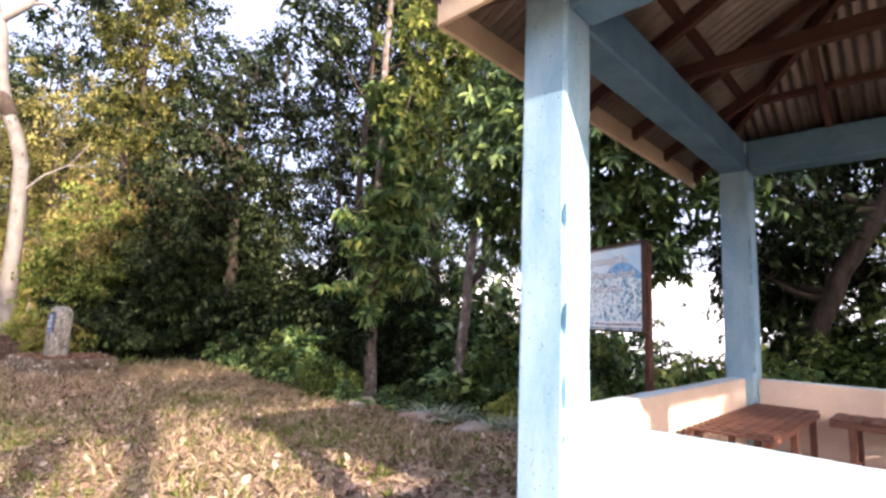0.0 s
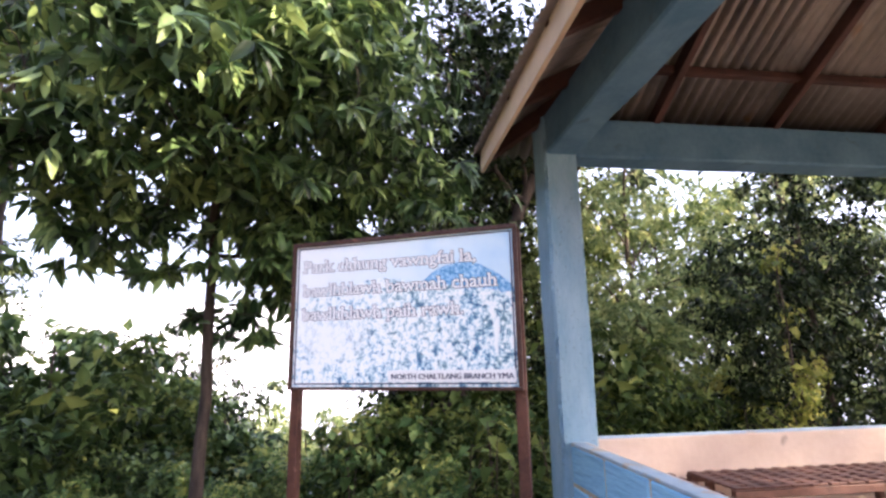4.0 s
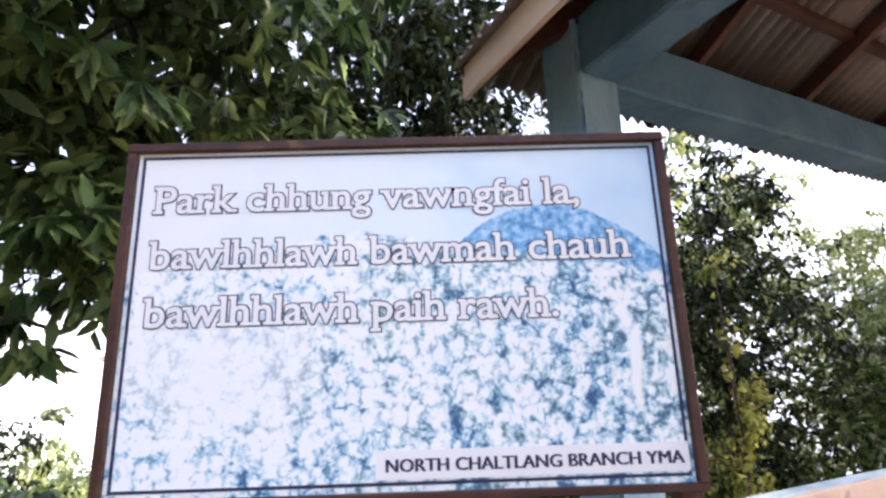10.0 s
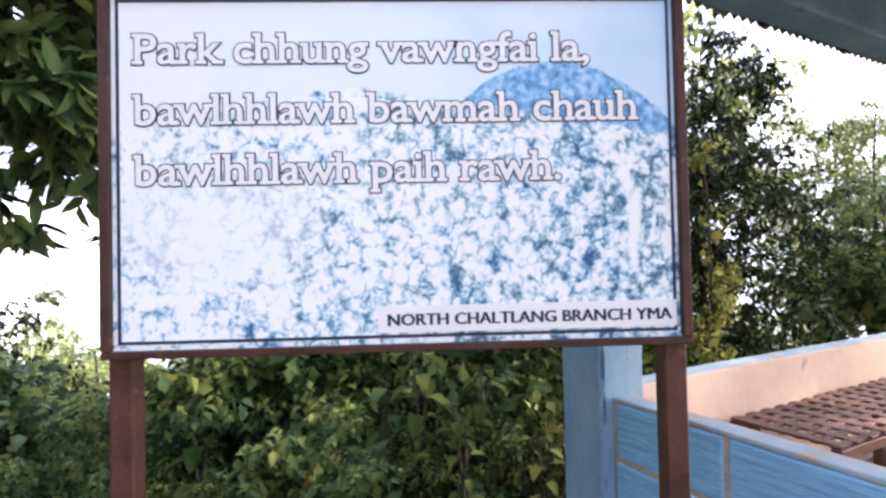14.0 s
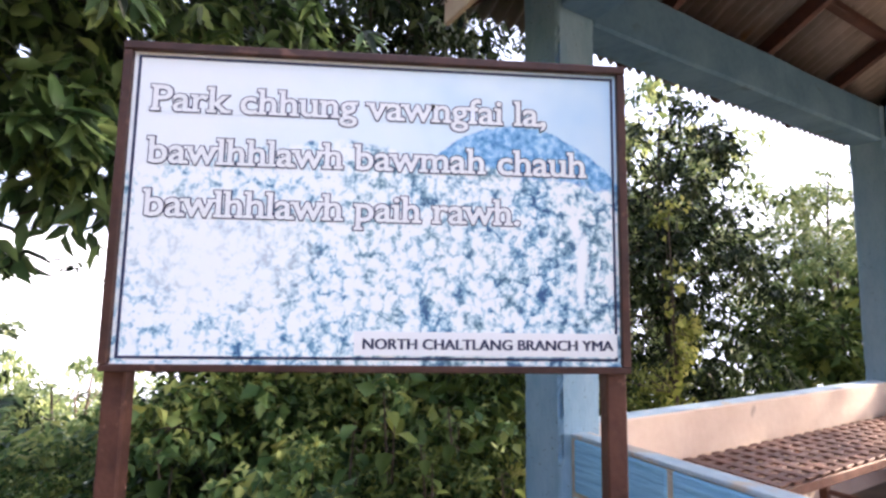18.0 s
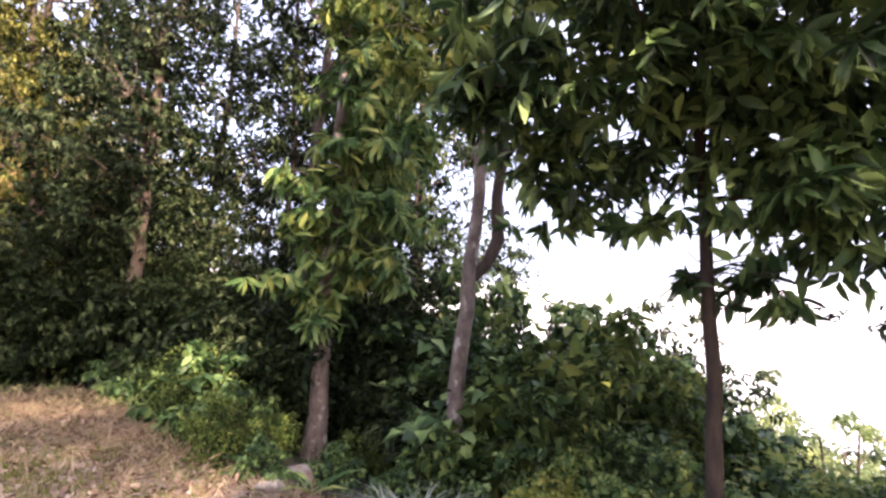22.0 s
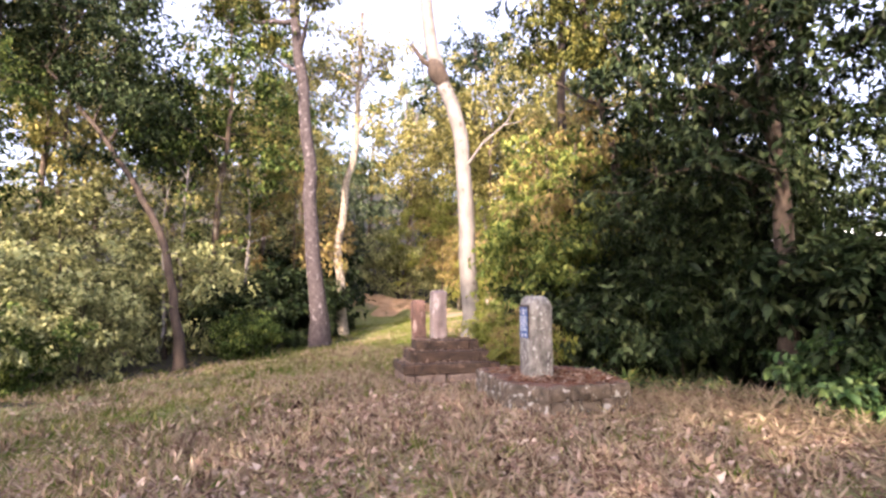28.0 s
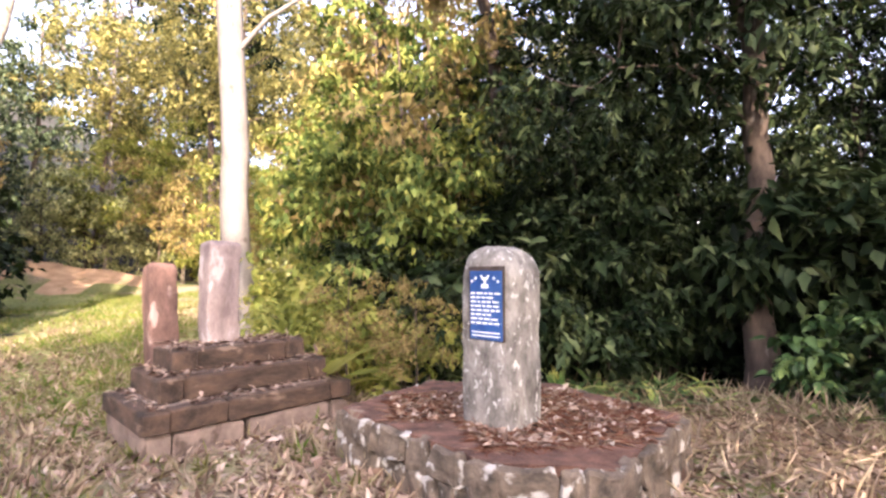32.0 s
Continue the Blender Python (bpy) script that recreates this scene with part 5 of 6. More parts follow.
kv, kf = tubes([(rel(W_, [(-7.91, 20.84, 7.95), (-8.08, 20.78, 8.24), (-8.16, 20.76, 8.44), (-8.23, 20.79, 8.69)]), [0.2, 0.29, 0.27, 0.18]), (rel(W_, [(-8.16, 20.71, 8.44), (-8.46, 20.61, 8.64), (-8.74, 20.56, 9.05), (-8.87, 20.51, 9.25)]), [0.11, 0.085, 0.06, 0.02])], 10)
put("knot", fast_mesh("knot", kv, kf, True), DARKBARK, white_tree, "dark knot with a broken dead branch")
for pts_, rad_ in ((((-8.62, 20.81, 11.28), (-8.21, 20.76, 11.63), (-7.83, 20.71, 11.99), (-7.57, 20.71, 12.54), (-7.35, 20.71, 13.56), (-7.30, 20.71, 15.38)), (0.15, 0.14, 0.12, 0.1, 0.075, 0.04)),
                   (((-7.83, 20.71, 11.99), (-7.40, 20.61, 12.09), (-6.99, 20.61, 11.89), (-6.79, 20.51, 11.43)), (0.07, 0.055, 0.04, 0.015)),
                   (((-7.44, 21.12, 5.32), (-6.79, 20.95, 6.02), (-6.05, 20.90, 6.52), (-5.51, 20.91, 7.41)), (0.05, 0.042, 0.03, 0.012)),
                   (((-6.16, 20.90, 6.47), (-5.64, 20.80, 6.47), (-5.22, 20.78, 6.72)), (0.025, 0.018, 0.008))):
    bv, bf = tubes([(rel(W_, pts_), rad_)], 9)
    put("branch", fast_mesh("branch", bv, bf, True), WHITEBARK, white_tree)
D_ = at_ground(-12.1, 20.7)
tree("tree", "tall straight tree with pinkish grey bark", D_,
     rel(D_, [D_, (-12.15, 20.7, 1.0), (-12.5, 20.7, 4.2), (-12.83, 20.7, 7.3), (-13.38, 20.7, 12.0), (-13.64, 20.7, 14.6), (-13.8, 20.7, 16.5)]), 0.27,
     lobed(D_, ((-15.6, 20.7, 11.6, 1.4, 1.2), (-16.4, 21.0, 13.3, 1.5, 1.2), (-14.5, 20.3, 13.4, 1.2, 1.1), (-14.6, 21.0, 10.4, 0.9, 0.9), (-12.0, 20.6, 12.6, 1.1, 1.2), (-11.5, 20.9, 13.9, 1.1, 1.0), (-12.4, 20.3, 10.9, 0.8, 0.9), (-15.4, 21.4, 14.9, 1.6, 1.2), (-13.2, 20.8, 16.0, 2.0, 1.3))),
     1000, 11, 0.2, 0.22, PINKBARK, L_HUNG, 32, 0.5, 0.4, True, 60, 0.45)
P_ = at_ground(-13.45, 24.0)
tree("tree", "slim forked tree with pale tan bark", P_,
     rel(P_, [P_, (-13.5, 24.0, 2.0), (-13.66, 24.0, 3.8), (-13.44, 24.0, 6.0), (-12.88, 24.0, 7.8), (-12.85, 24.0, 11.0), (-12.7, 24.0, 13.0)]), 0.19,
     [(x - P_[0], y - P_[1], z - P_[2], r_, q) for x, y, z, r_, q in ((-14.4, 24.2, 7.5, 0.4, 0.3), (-12.3, 24.0, 10.5, 1.2, 0.8), (-13.4, 24.4, 12.0, 1.4, 0.9), (-13.9, 24.3, 9.6, 1.0, 0.7), (-12.2, 24.3, 9.0, 0.9, 0.6), (-14.6, 24.0, 11.0, 1.2, 0.8), (-11.7, 24.4, 11.4, 1.1, 0.8))],
     260, 10, 0.2, 0.25, PALEBARK, L_OLIVE, 33, 0.5, 0.4, True, 30, 0.4)
H_ = at_ground(-2.7, 19.1)
tree("tree", "tall thin tree draped with olive vines", H_,
     rel(H_, [H_, (-2.8, 19.1, 2.0), (-3.2, 19.0, 5.5), (-3.7, 18.8, 8.5), (-3.8, 18.8, 11.5)]), 0.13,
     lobed(H_, ((-4.6, 18.9, 7.0, 0.6, 0.8), (-3.5, 18.6, 6.7, 0.8, 0.8), (-4.4, 18.7, 8.2, 0.75, 0.9), (-3.3, 18.8, 8.3, 0.8, 0.9), (-4.2, 18.7, 9.6, 0.8, 0.9), (-3.2, 18.5, 10.0, 0.9, 0.9), (-4.5, 18.9, 10.9, 0.9, 0.8), (-3.4, 18.7, 11.6, 1.1, 0.9))),
     620, 11, 0.16, 0.16, DARKBARK, L_HUNG, 35, 0.9, 0.45, True, 70, 0.4)
S_ = at_ground(-12.8, 16.2)
tree("tree", "small crooked dark tree at the edge of the clearing", S_,
     rel(S_, [S_, (-12.85, 16.2, 0.5), (-13.45, 16.2, 2.9), (-14.5, 16.1, 4.45), (-15.7, 16.0, 5.95), (-17.9, 15.8, 8.05)]), 0.12,
     lobed(S_, ((-14.6, 16.2, 6.7, 1.1, 0.8), (-14.4, 15.8, 8.5, 1.2, 0.8), (-16.2, 16.4, 7.8, 1.4, 0.9), (-16.5, 16.0, 9.6, 1.4, 0.9), (-18.4, 16.2, 8.6, 1.5, 1.0), (-18.6, 15.6, 10.4, 1.6, 1.0), (-20.2, 16.0, 9.4, 1.4, 1.0), (-15.4, 15.6, 5.3, 0.7, 0.45), (-14.9, 16.0, 9.9, 1.0, 0.6))),
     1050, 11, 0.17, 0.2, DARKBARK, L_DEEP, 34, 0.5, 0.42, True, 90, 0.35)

crooked = [o for o in bpy.data.objects if o.get("label", "").startswith("small crooked")][0]
placed(crooked, -13.1, 11.0, 20, 0.8)
placed(crooked, -15.4, 18.4, 330, 0.9)

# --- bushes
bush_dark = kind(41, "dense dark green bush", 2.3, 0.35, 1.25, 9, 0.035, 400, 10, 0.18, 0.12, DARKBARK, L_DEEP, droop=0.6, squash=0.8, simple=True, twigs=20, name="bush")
scatter(bush_dark, [(-14.3, 21.5, 70, 1.2), (-14.0, 23.0, 300, 1.0), (-15.6, 24.3, 10, 1.5), (-16.3, 26.7, 110, 1.7), (-14.2, 19.2, 190, 1.0), (-12.9, 22.3, 40, 0.34), (-12.7, 20.3, 160, 0.3), (-13.9, 24.6, 250, 0.4), (-1.9, 17.7, 0, 0.9), (-3.1, 18.2, 60, 1.0), (0.3, 17.6, 120, 1.2), (1.4, 15.2, 200, 1.0), (2.1, 13.6, 300, 1.1), (2.9, 14.4, 30, 1.2), (-4.2, 18.6, 90, 1.0), (-2.4, 18.6, 180, 1.3), (4.2, 14.0, 200, 1.2), (5.4, 11.4, 10, 1.1), (0.6, 17.0, 100, 1.4)])
bush_left = kind(45, "leafy green thicket at the clearing's edge", 3.4, 0.3, 1.7, 12, 0.05, 350, 10, 0.16, 0.15, DARKBARK, L_SAGE, droop=0.4, squash=0.8, simple=True, inner=0.1, twigs=20, name="bush")
scatter(bush_left, [(-15.6, 37.2, 15, 0.9), (-13.4, 37.6, 170, 1.0), (-22, 20, 10, 1.7), (-23, 25.5, 90, 1.8), (-22.5, 31, 200, 1.8), (-24, 14, 290, 1.7), (-20, 10, 50, 1.4), (-13.3, 14.2, 0, 0.7), (-12.9, 11.6, 310, 0.7), (-15.5, 16.4, 20, 0.9), (-14.2, 12.4, 0, 1.0), (-14.8, 14.6, 50, 1.1), (-15.2, 17.8, 100, 1.2), (-17.0, 19.6, 250, 1.3), (-17.4, 13.0, 300, 1.3), (-18.4, 27.0, 350, 1.2), (-20.5, 31.0, 40, 1.3), (-17.5, 36.5, 90, 1.3), (-15.0, 42.0, 140, 1.4), (-10.5, 38.5, 190, 1.4), (-8.0, 33.0, 240, 1.2), (-6.6, 29.0, 290, 1.1), (-19.5, 23.0, 340, 1.4), (-13.6, 9.4, 30, 1.0), (-5.2, 25.5, 80, 1.2), (-20, 28, 20, 1.5), (-19, 36, 70, 1.5), (-21, 16, 160, 1.5)])
bush_mid = kind(42, "leafy green bush on the slope", 1.9, 0.25, 1.15, 9, 0.03, 400, 10, 0.095, 0.12, DARKBARK, L_MID, droop=0.45, squash=0.8, aspect=0.45, twigs=20, name="bush", simple=True)
scatter(bush_mid, [(1.75, 10.9, 0, 0.5), (1.5, 12.3, 70, 0.6), (6.0, 10.3, 140, 1.9), (7.0, 9.8, 210, 1.3), (5.4, 9.6, 280, 0.9), (5.6, 5.6, 350, 0.5), (6.2, 4.8, 40, 0.9), (6.9, 3.2, 100, 1.2), (1.1, 13.5, 160, 0.8), (7.6, 1.4, 230, 0.8), (8.2, -0.6, 300, 0.7), (5.4, 7.6, 20, 0.45), (3.7, 11.7, 90, 0.5), (5.3, 3.7, 60, 0.5), (4.9, 4.7, 10, 0.38), (5.7, 3.0, 300, 0.55), (6.3, 2.3, 130, 0.6), (2.2, 11.4, 250, 0.4), (7.0, 4.9, 100, 1.2), (8.4, 3.0, 180, 0.9), (-12.6, 18.4, 0, 0.8), (-13.0, 13.0, 80, 0.9), (8.9, -2.6, 50, 1.5)])
bush_yellow = kind(43, "yellowish sunlit bush beside the lane", 1.7, 0.2, 1.0, 8, 0.025, 300, 10, 0.13, 0.12, BARK, L_YELLOW, droop=0.35, squash=0.8, twigs=25, name="bush", simple=True)
scatter(bush_yellow, [(5.3, 3.15, 40, 0.45), (4.55, 7.9, 300, 0.42), (-5.4, 18.2, 0, 0.85), (-4.6, 17.6, 120, 0.7), (-6.2, 20.8, 80, 1.0), (-12.0, 35.8, 10, 1.3), (9.6, 1.6, 0, 1.3)])
dry = kind(44, "tangle of dry orange vines over the bushes", 5.2, 1.6, 1.7, 9, 0.05, 230, 10, 0.12, 0.16, BARK, L_DRY, droop=0.8, squash=0.8, twigs=90, simple=True)
scatter(dry, [(-5.2, 17.35, 80, 0.3), (-4.45, 17.0, 210, 0.27), (-4.1, 19.4, 60, 1.13), (-3.2, 21.0, 60, 1.1), (-5.6, 23.4, 120, 1.0), (-15.4, 23.2, 60, 1.3), (-7.2, 27.5, 200, 1.0), (-14.0, 35.6, 100, 1.2), (-11.8, 34.0, 250, 1.0), (-4.2, 21.6, 300, 1.35)])


vines = kind(52, "sunlit yellow-green vine thicket hanging over the bushes", 6.6, 0.7, 1.9, 15, 0.06, 640, 10, 0.17, 0.15, BARK, L_VINE, droop=0.9, squash=0.8, simple=True, twigs=60, inner=0.1, aspect=0.5)
scatter(vines, [(-4.4, 18.9, 60, 0.8), (-4.75, 20.2, 0, 0.95), (-3.55, 19.5, 120, 0.8), (-5.0, 22.2, 200, 0.9), (-3.2, 21.2, 300, 1.1)])

# trunk beside the bushes on the slope, pale at its foot
R_ = at_ground(-0.42, 16.95)
tree("tree", "brown-barked tree with a pale foot among dark bushes", R_,
     rel(R_, [R_, (-0.42, 16.95, 1.2), (-0.38, 16.98, 3.0), (-0.5, 17.0, 5.5), (-0.6, 17.0, 9.0)]), 0.175,
     lobed(R_, ((-1.6, 16.6, 3.9, 1.0, 0.7), (-2.3, 17.0, 5.2, 1.3, 0.9), (-0.8, 16.2, 5.4, 1.2, 0.8), (-1.4, 17.4, 7.2, 1.6, 1.1), (-0.4, 16.8, 8.8, 1.7, 1.2), (-2.6, 16.7, 3.4, 0.8, 0.6), (-0.85, 16.1, 3.6, 0.45, 0.35), (-0.8, 16.2, 4.7, 0.6, 0.5), (-0.9, 16.1, 6.4, 1.0, 0.7), (-1.5, 15.9, 4.9, 0.7, 0.5))),
     1000, 9, 0.18, 0.14, TANBARK, L_DEEP, 15, 0.8, 0.36, False, 120, 0.45, "", False, 0.15, True)
mound = kind(50, "vine-covered green thicket on the slope", 3.2, 0.3, 1.9, 13, 0.04, 560, 10, 0.16, 0.14, DARKBARK, L_BROAD, droop=0.5, squash=0.8, aspect=0.62, twigs=15, name="bush", simple=True)
scatter(mound, topped(3.2, [(6.5, 12.6, 0, 2.8), (7.3, 11.6, 60, 2.0), (8.1, 10.8, 120, 1.2), (5.5, 9.6, 240, 1.0), (6.0, 8.9, 300, 0.7), (8.8, 10.0, 90, 0.5)]))
fresh = kind(51, "bright broad-leaved bush at the slope's edge", 1.5, 0.2, 0.9, 8, 0.02, 190, 9, 0.19, 0.11, DARKBARK, L_BROAD, droop=0.45, squash=0.8, aspect=0.6, twigs=15, name="bush", fine=True)
scatter(fresh, [(-0.05, 15.95, 0, 0.8), (1.5, 12.9, 100, 0.95), (0.95, 14.2, 200, 0.8), (1.85, 11.7, 20, 0.65), (0.3, 15.2, 250, 0.6), (2.1, 9.9, 30, 0.35), (2.9, 10.4, 160, 0.4), (3.7, 9.6, 280, 0.45), (3.3, 8.9, 330, 0.35)])


# undergrowth down the slope, thick beyond the edge and open towards the valley view
rng_u = random.Random(3)
rows_u = []
for (ax, ay), (bx, by) in zip(EDGE[2:-4], EDGE[3:-3]):
    for f in (0.2, 0.7):
        for reach in (2.6, 5.2, 8.0):
            dx, dy = bx - ax, by - ay
            ln = math.hypot(dx, dy)
            d_ = reach + rng_u.uniform(-0.7, 0.7)
            x, y = ax + dx * f + dy / ln * d_, ay + dy * f - dx / ln * d_
            way = math.degrees(math.atan2(x - 1.5, y - 3.6))
            if y < 1 or 30 < way < 76 or (reach < 3 and 8 < y < 13.5):
                continue
            rows_u.append((x, y, rng_u.uniform(0, 360), (0.85 + 0.17 * reach + rng_u.uniform(-0.15, 0.2)) * (0.7 if y < 6 else 1.0)))
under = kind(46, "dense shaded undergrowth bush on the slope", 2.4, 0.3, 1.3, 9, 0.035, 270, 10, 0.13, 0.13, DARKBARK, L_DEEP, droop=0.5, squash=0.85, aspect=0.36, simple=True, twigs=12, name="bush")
scatter(under, rows_u)
low = kind(47, "low leafy bush below the slope's edge", 1.3, 0.2, 0.95, 7, 0.02, 260, 10, 0.085, 0.11, DARKBARK, L_FRESH, droop=0.35, squash=0.8, aspect=0.6, twigs=15, name="bush", simple=True)
scatter(low, topped(1.3, [(5.4, 6.9, 0, 0.45), (6.3, 8.2, 80, 0.4), (7.4, 6.8, 160, 0.35), (5.2, 8.4, 240, 0.5), (8.6, 9.2, 300, 0.2), (5.0, 4.3, 30, 0.85), (5.5, 4.9, 150, 1.15), (5.3, 3.5, 260, 0.75), (5.9, 3.9, 70, 1.2), (7.2, 9.4, 40, 0.5), (4.9, 7.6, 100, 0.4), (9.4, 7.0, 200, 0.3)]))
sparse = kind(49, "slender dark-trunked tree with a thin crown", 14.0, 5.0, 2.4, 11, 0.1, 330, 10, 0.17, 0.2, DARKBARK, L_DEEP, lean=0.35, simple=True, twigs=80)
scatter(sparse, [(5.4, 15.2, 0, 0.9), (3.8, 16.6, 120, 1.1), (4.8, 18.4, 240, 1.1), (6.4, 18.0, 60, 1.0), (2.7, 17.6, 300, 1.15)])
bare = kind(48, "pale almost leafless tree by the lane", 11.5, 6.0, 2.6, 9, 0.13, 40, 8, 0.2, 0.25, WHITEBARK, L_OLIVE, simple=True, twigs=40)
scatter(bare, [(-15.6, 18.4, 30, 0.6), (-14.6, 20.3, 100, 0.5), (-16.8, 22.6, 220, 0.7), (-14.9, 17.2, 300, 0.45), (-17.2, 37.5, 0, 1.25), (-11.2, 36.5, 130, 1.0), (-18.6, 39.5, 250, 1.3)])

Y_ = at_ground(6.5, 1.2)
tree("bush", "yellowing climber hanging beside the shelter", Y_, rel(Y_, [Y_, (6.5, 1.2, 1.0), (6.55, 1.2, 2.6)]), 0.02,
     lobed(Y_, ((6.5, 1.2, 0.5, 0.3, 0.4), (6.45, 1.25, 1.0, 0.28, 0.4), (6.5, 1.2, 1.5, 0.22, 0.4), (6.55, 1.2, 2.0, 0.18, 0.35), (6.55, 1.2, 2.6, 0.15, 0.3))), 95, 9, 0.065, 0.08, BARK, L_YELLOW, 61, 0.9, 0.5)
valley = [(17, 19), (21, 15), (24, 20), (15, 12), (19, 24), (26, 13)]
for k, (x, y) in enumerate(valley):
    placed(far, x, y, 50 * k, ((0.6, -1.2, 0.0, -2.0, 0.8, -0.6)[k] - gz(x, y)) / 15.5, 0, "hazy green tree on the valley side")

for x, y, turn, k in topped(8.5, [(15.6, 15.1, 0, 0.9), (16.6, 14.6, 120, 0.5), (17.4, 13.2, 200, 0.1), (19.6, 13.6, 40, 0.2)]):
    placed(pale, x, y, turn, k, -0.1, "pale sunlit tree on the valley side")

TUFTS = ((3.25, 8.3, 0.6), (3.45, 8.05, 0.55), (3.05, 8.6, 0.5), (3.95, 6.95, 0.6), (4.15, 6.75, 0.55), (3.75, 7.2, 0.5))

# --- tufts and broad-leaved plants at the edge
def rosette(name, label, at, n, length, width, rise, mat, seed, curl=0.5):
    """A tuft of long blades from one root."""
    rng = np.random.default_rng(seed)
    a_ = rng.uniform(0, 2 * math.pi, n)
    up = rng.uniform(0.35, 1.0, n) * rise
    way = np.stack([np.cos(a_), np.sin(a_), up], 1)
    nor = np.stack([-np.cos(a_) * up, -np.sin(a_) * up, np.ones(n)], 1)
    L = length * rng.uniform(0.6, 1.15, n)
    v, f = blades(rng.normal(size=(n, 3)) * np.array([0.03, 0.03, 0.005]), way, nor, L, np.full(n, width), curl, 0.18, False, True)
    ob = put(name, fast_mesh(name, v, f), mat, None, "", pose(*at))
    return tagged(ob, label, "plant", "plants at the slope's edge")


for k, (x, y, sz) in enumerate(TUFTS):
    rosette("grass_tuft", "pale grey-green grass tuft at the slope's edge", (x, y, gz(x, y) - 0.01), 90, sz, 0.02, 1.3, L_TUFT, 70 + k)
rosette("broad_leaf_plant", "low plant with bright round green leaves", (3.1, 7.75, gz(3.1, 7.75) - 0.01), 9, 0.28, 0.2, 1.0, L_FRESH, 80, 0.3)
rosette("broad_leaf_plant", "plant with broad yellow-green leaves by the stepped base", (-5.65, 17.2, gz(-5.65, 17.2) - 0.02), 11, 1.35, 0.2, 2.2, L_YELLOW, 82, 0.55)
rosette("broad_leaf_plant", "plant with long pale green leaves on the slope", (2.5, 9.4, gz(2.5, 9.4) - 0.02), 9, 0.55, 0.12, 1.2, L_FRESH, 83, 0.4)
for k, (x, y, sz) in enumerate(((-3.1, 16.6, 0.6), (-2.6, 16.5, 0.6), (-2.2, 16.3, 0.5), (-2.9, 16.95, 0.75), (-1.6, 16.3, 0.5), (-3.6, 16.9, 0.7), (-1.9, 16.7, 0.65), (-2.4, 17.0, 0.7))):
    rosette("leafy_plant", "lush green leafy plant behind the memorial plinth", (x, y, gz(x, y) - 0.01), 26, sz, 0.085, 1.3, L_FRESH, 120 + k, 0.55)
for k, (x, y) in enumerate(((-2.2, 16.6), (-1.4, 16.3), (-2.9, 16.9), (-0.9, 15.6), (-0.2, 14.9))):
    rosette("fern", "green fern tuft at the foot of the bushes", (x, y, gz(x, y) - 0.01), 26, 0.6, 0.06, 1.1, L_MID, 90 + k, 0.5)

# low pale rocks half sunk at the edge of the clearing
for k, (x, y, w, h) in enumerate(((2.85, 8.15, 0.34, 0.14), (3.4, 7.15, 0.36, 0.13), (2.4, 9.9, 0.3, 0.2), (3.1, 7.75, 0.2, 0.09), (2.1, 9.4, 0.16, 0.08))):
    bm = bmesh.new()
    bmesh.ops.create_icosphere(bm, subdivisions=3, radius=1.0)
    for v in bm.verts:
        v.co += noise.noise_vector(v.co * 1.4 + Vector((k * 5.0, 1, 2))) * 0.35 + noise.noise_vector(v.co * 4 + Vector((k, 7, 2))) * 0.08
        v.co = Vector((v.co.x * w, v.co.y * w * 0.7, v.co.z * h))
    me_ = bpy.data.meshes.new("rock")
    bm.to_mesh(me_)
    bm.free()
    tagged(put("rock", me_, ROCK, None, "", pose(x, y, gz(x, y) + 0.01, 0, 0, 40 * k)), "pale grey rock half sunk in the ground", "rock", "rocks at the slope's edge")

# saplings with heart-shaped leaves and a long-leaved plant behind the notice board
def sapling(x, y, top, leaves, size, mat, seed, label):
    rng_s = np.random.default_rng(seed)
    root = (x, y, gz(x, y) - 0.02)
    plant = empty("sapling", pose(*root), label, "plant", "saplings behind the notice board")
    tall_ = top - root[2]
    lean = rng_s.uniform(-0.09, 0.09, 2)
    for k in range(2):
        tip = (lean[0] + 0.03 * k, lean[1] - 0.07 * k, tall_ * (1 - 0.12 * k))
        sv, sf = tubes([([(0.02 * k, 0, 0), (tip[0] * 0.3 + 0.01, tip[1] * 0.3, tall_ * 0.5), tip], [0.011, 0.008, 0.004])], 6)
        put("stem", fast_mesh("stem", sv, sf, True), BARK, plant)
    for i in range(leaves):
        a_, k = i * 2.4 + seed, 1.0 - 0.6 * i / leaves
        at_ = np.array([[lean[0] * k, lean[1] * k - 0.02, tall_ * k]])
        way_ = np.array([[math.cos(a_), math.sin(a_), rng_s.uniform(-0.7, 0.1)]])
        long_ = size * rng_s.uniform(0.7, 1.2)
        v, f = blades(at_ + unit(way_) * 0.05, way_, np.array([[0.0, 0.0, 1.0]]), np.array([long_]), np.array([long_ * 0.72]), 0.3, 0.2, False, True)
        put("leaf", fast_mesh("leaf", v, f), mat, plant)
        sv, sf = tubes([([tuple(at_[0]), tuple(at_[0] + unit(way_)[0] * 0.03), tuple(at_[0] + unit(way_)[0] * 0.055)], [0.003, 0.0025, 0.002])], 4)
        put("leaf_stalk", fast_mesh("leaf_stalk", sv, sf, True), BARK, plant)


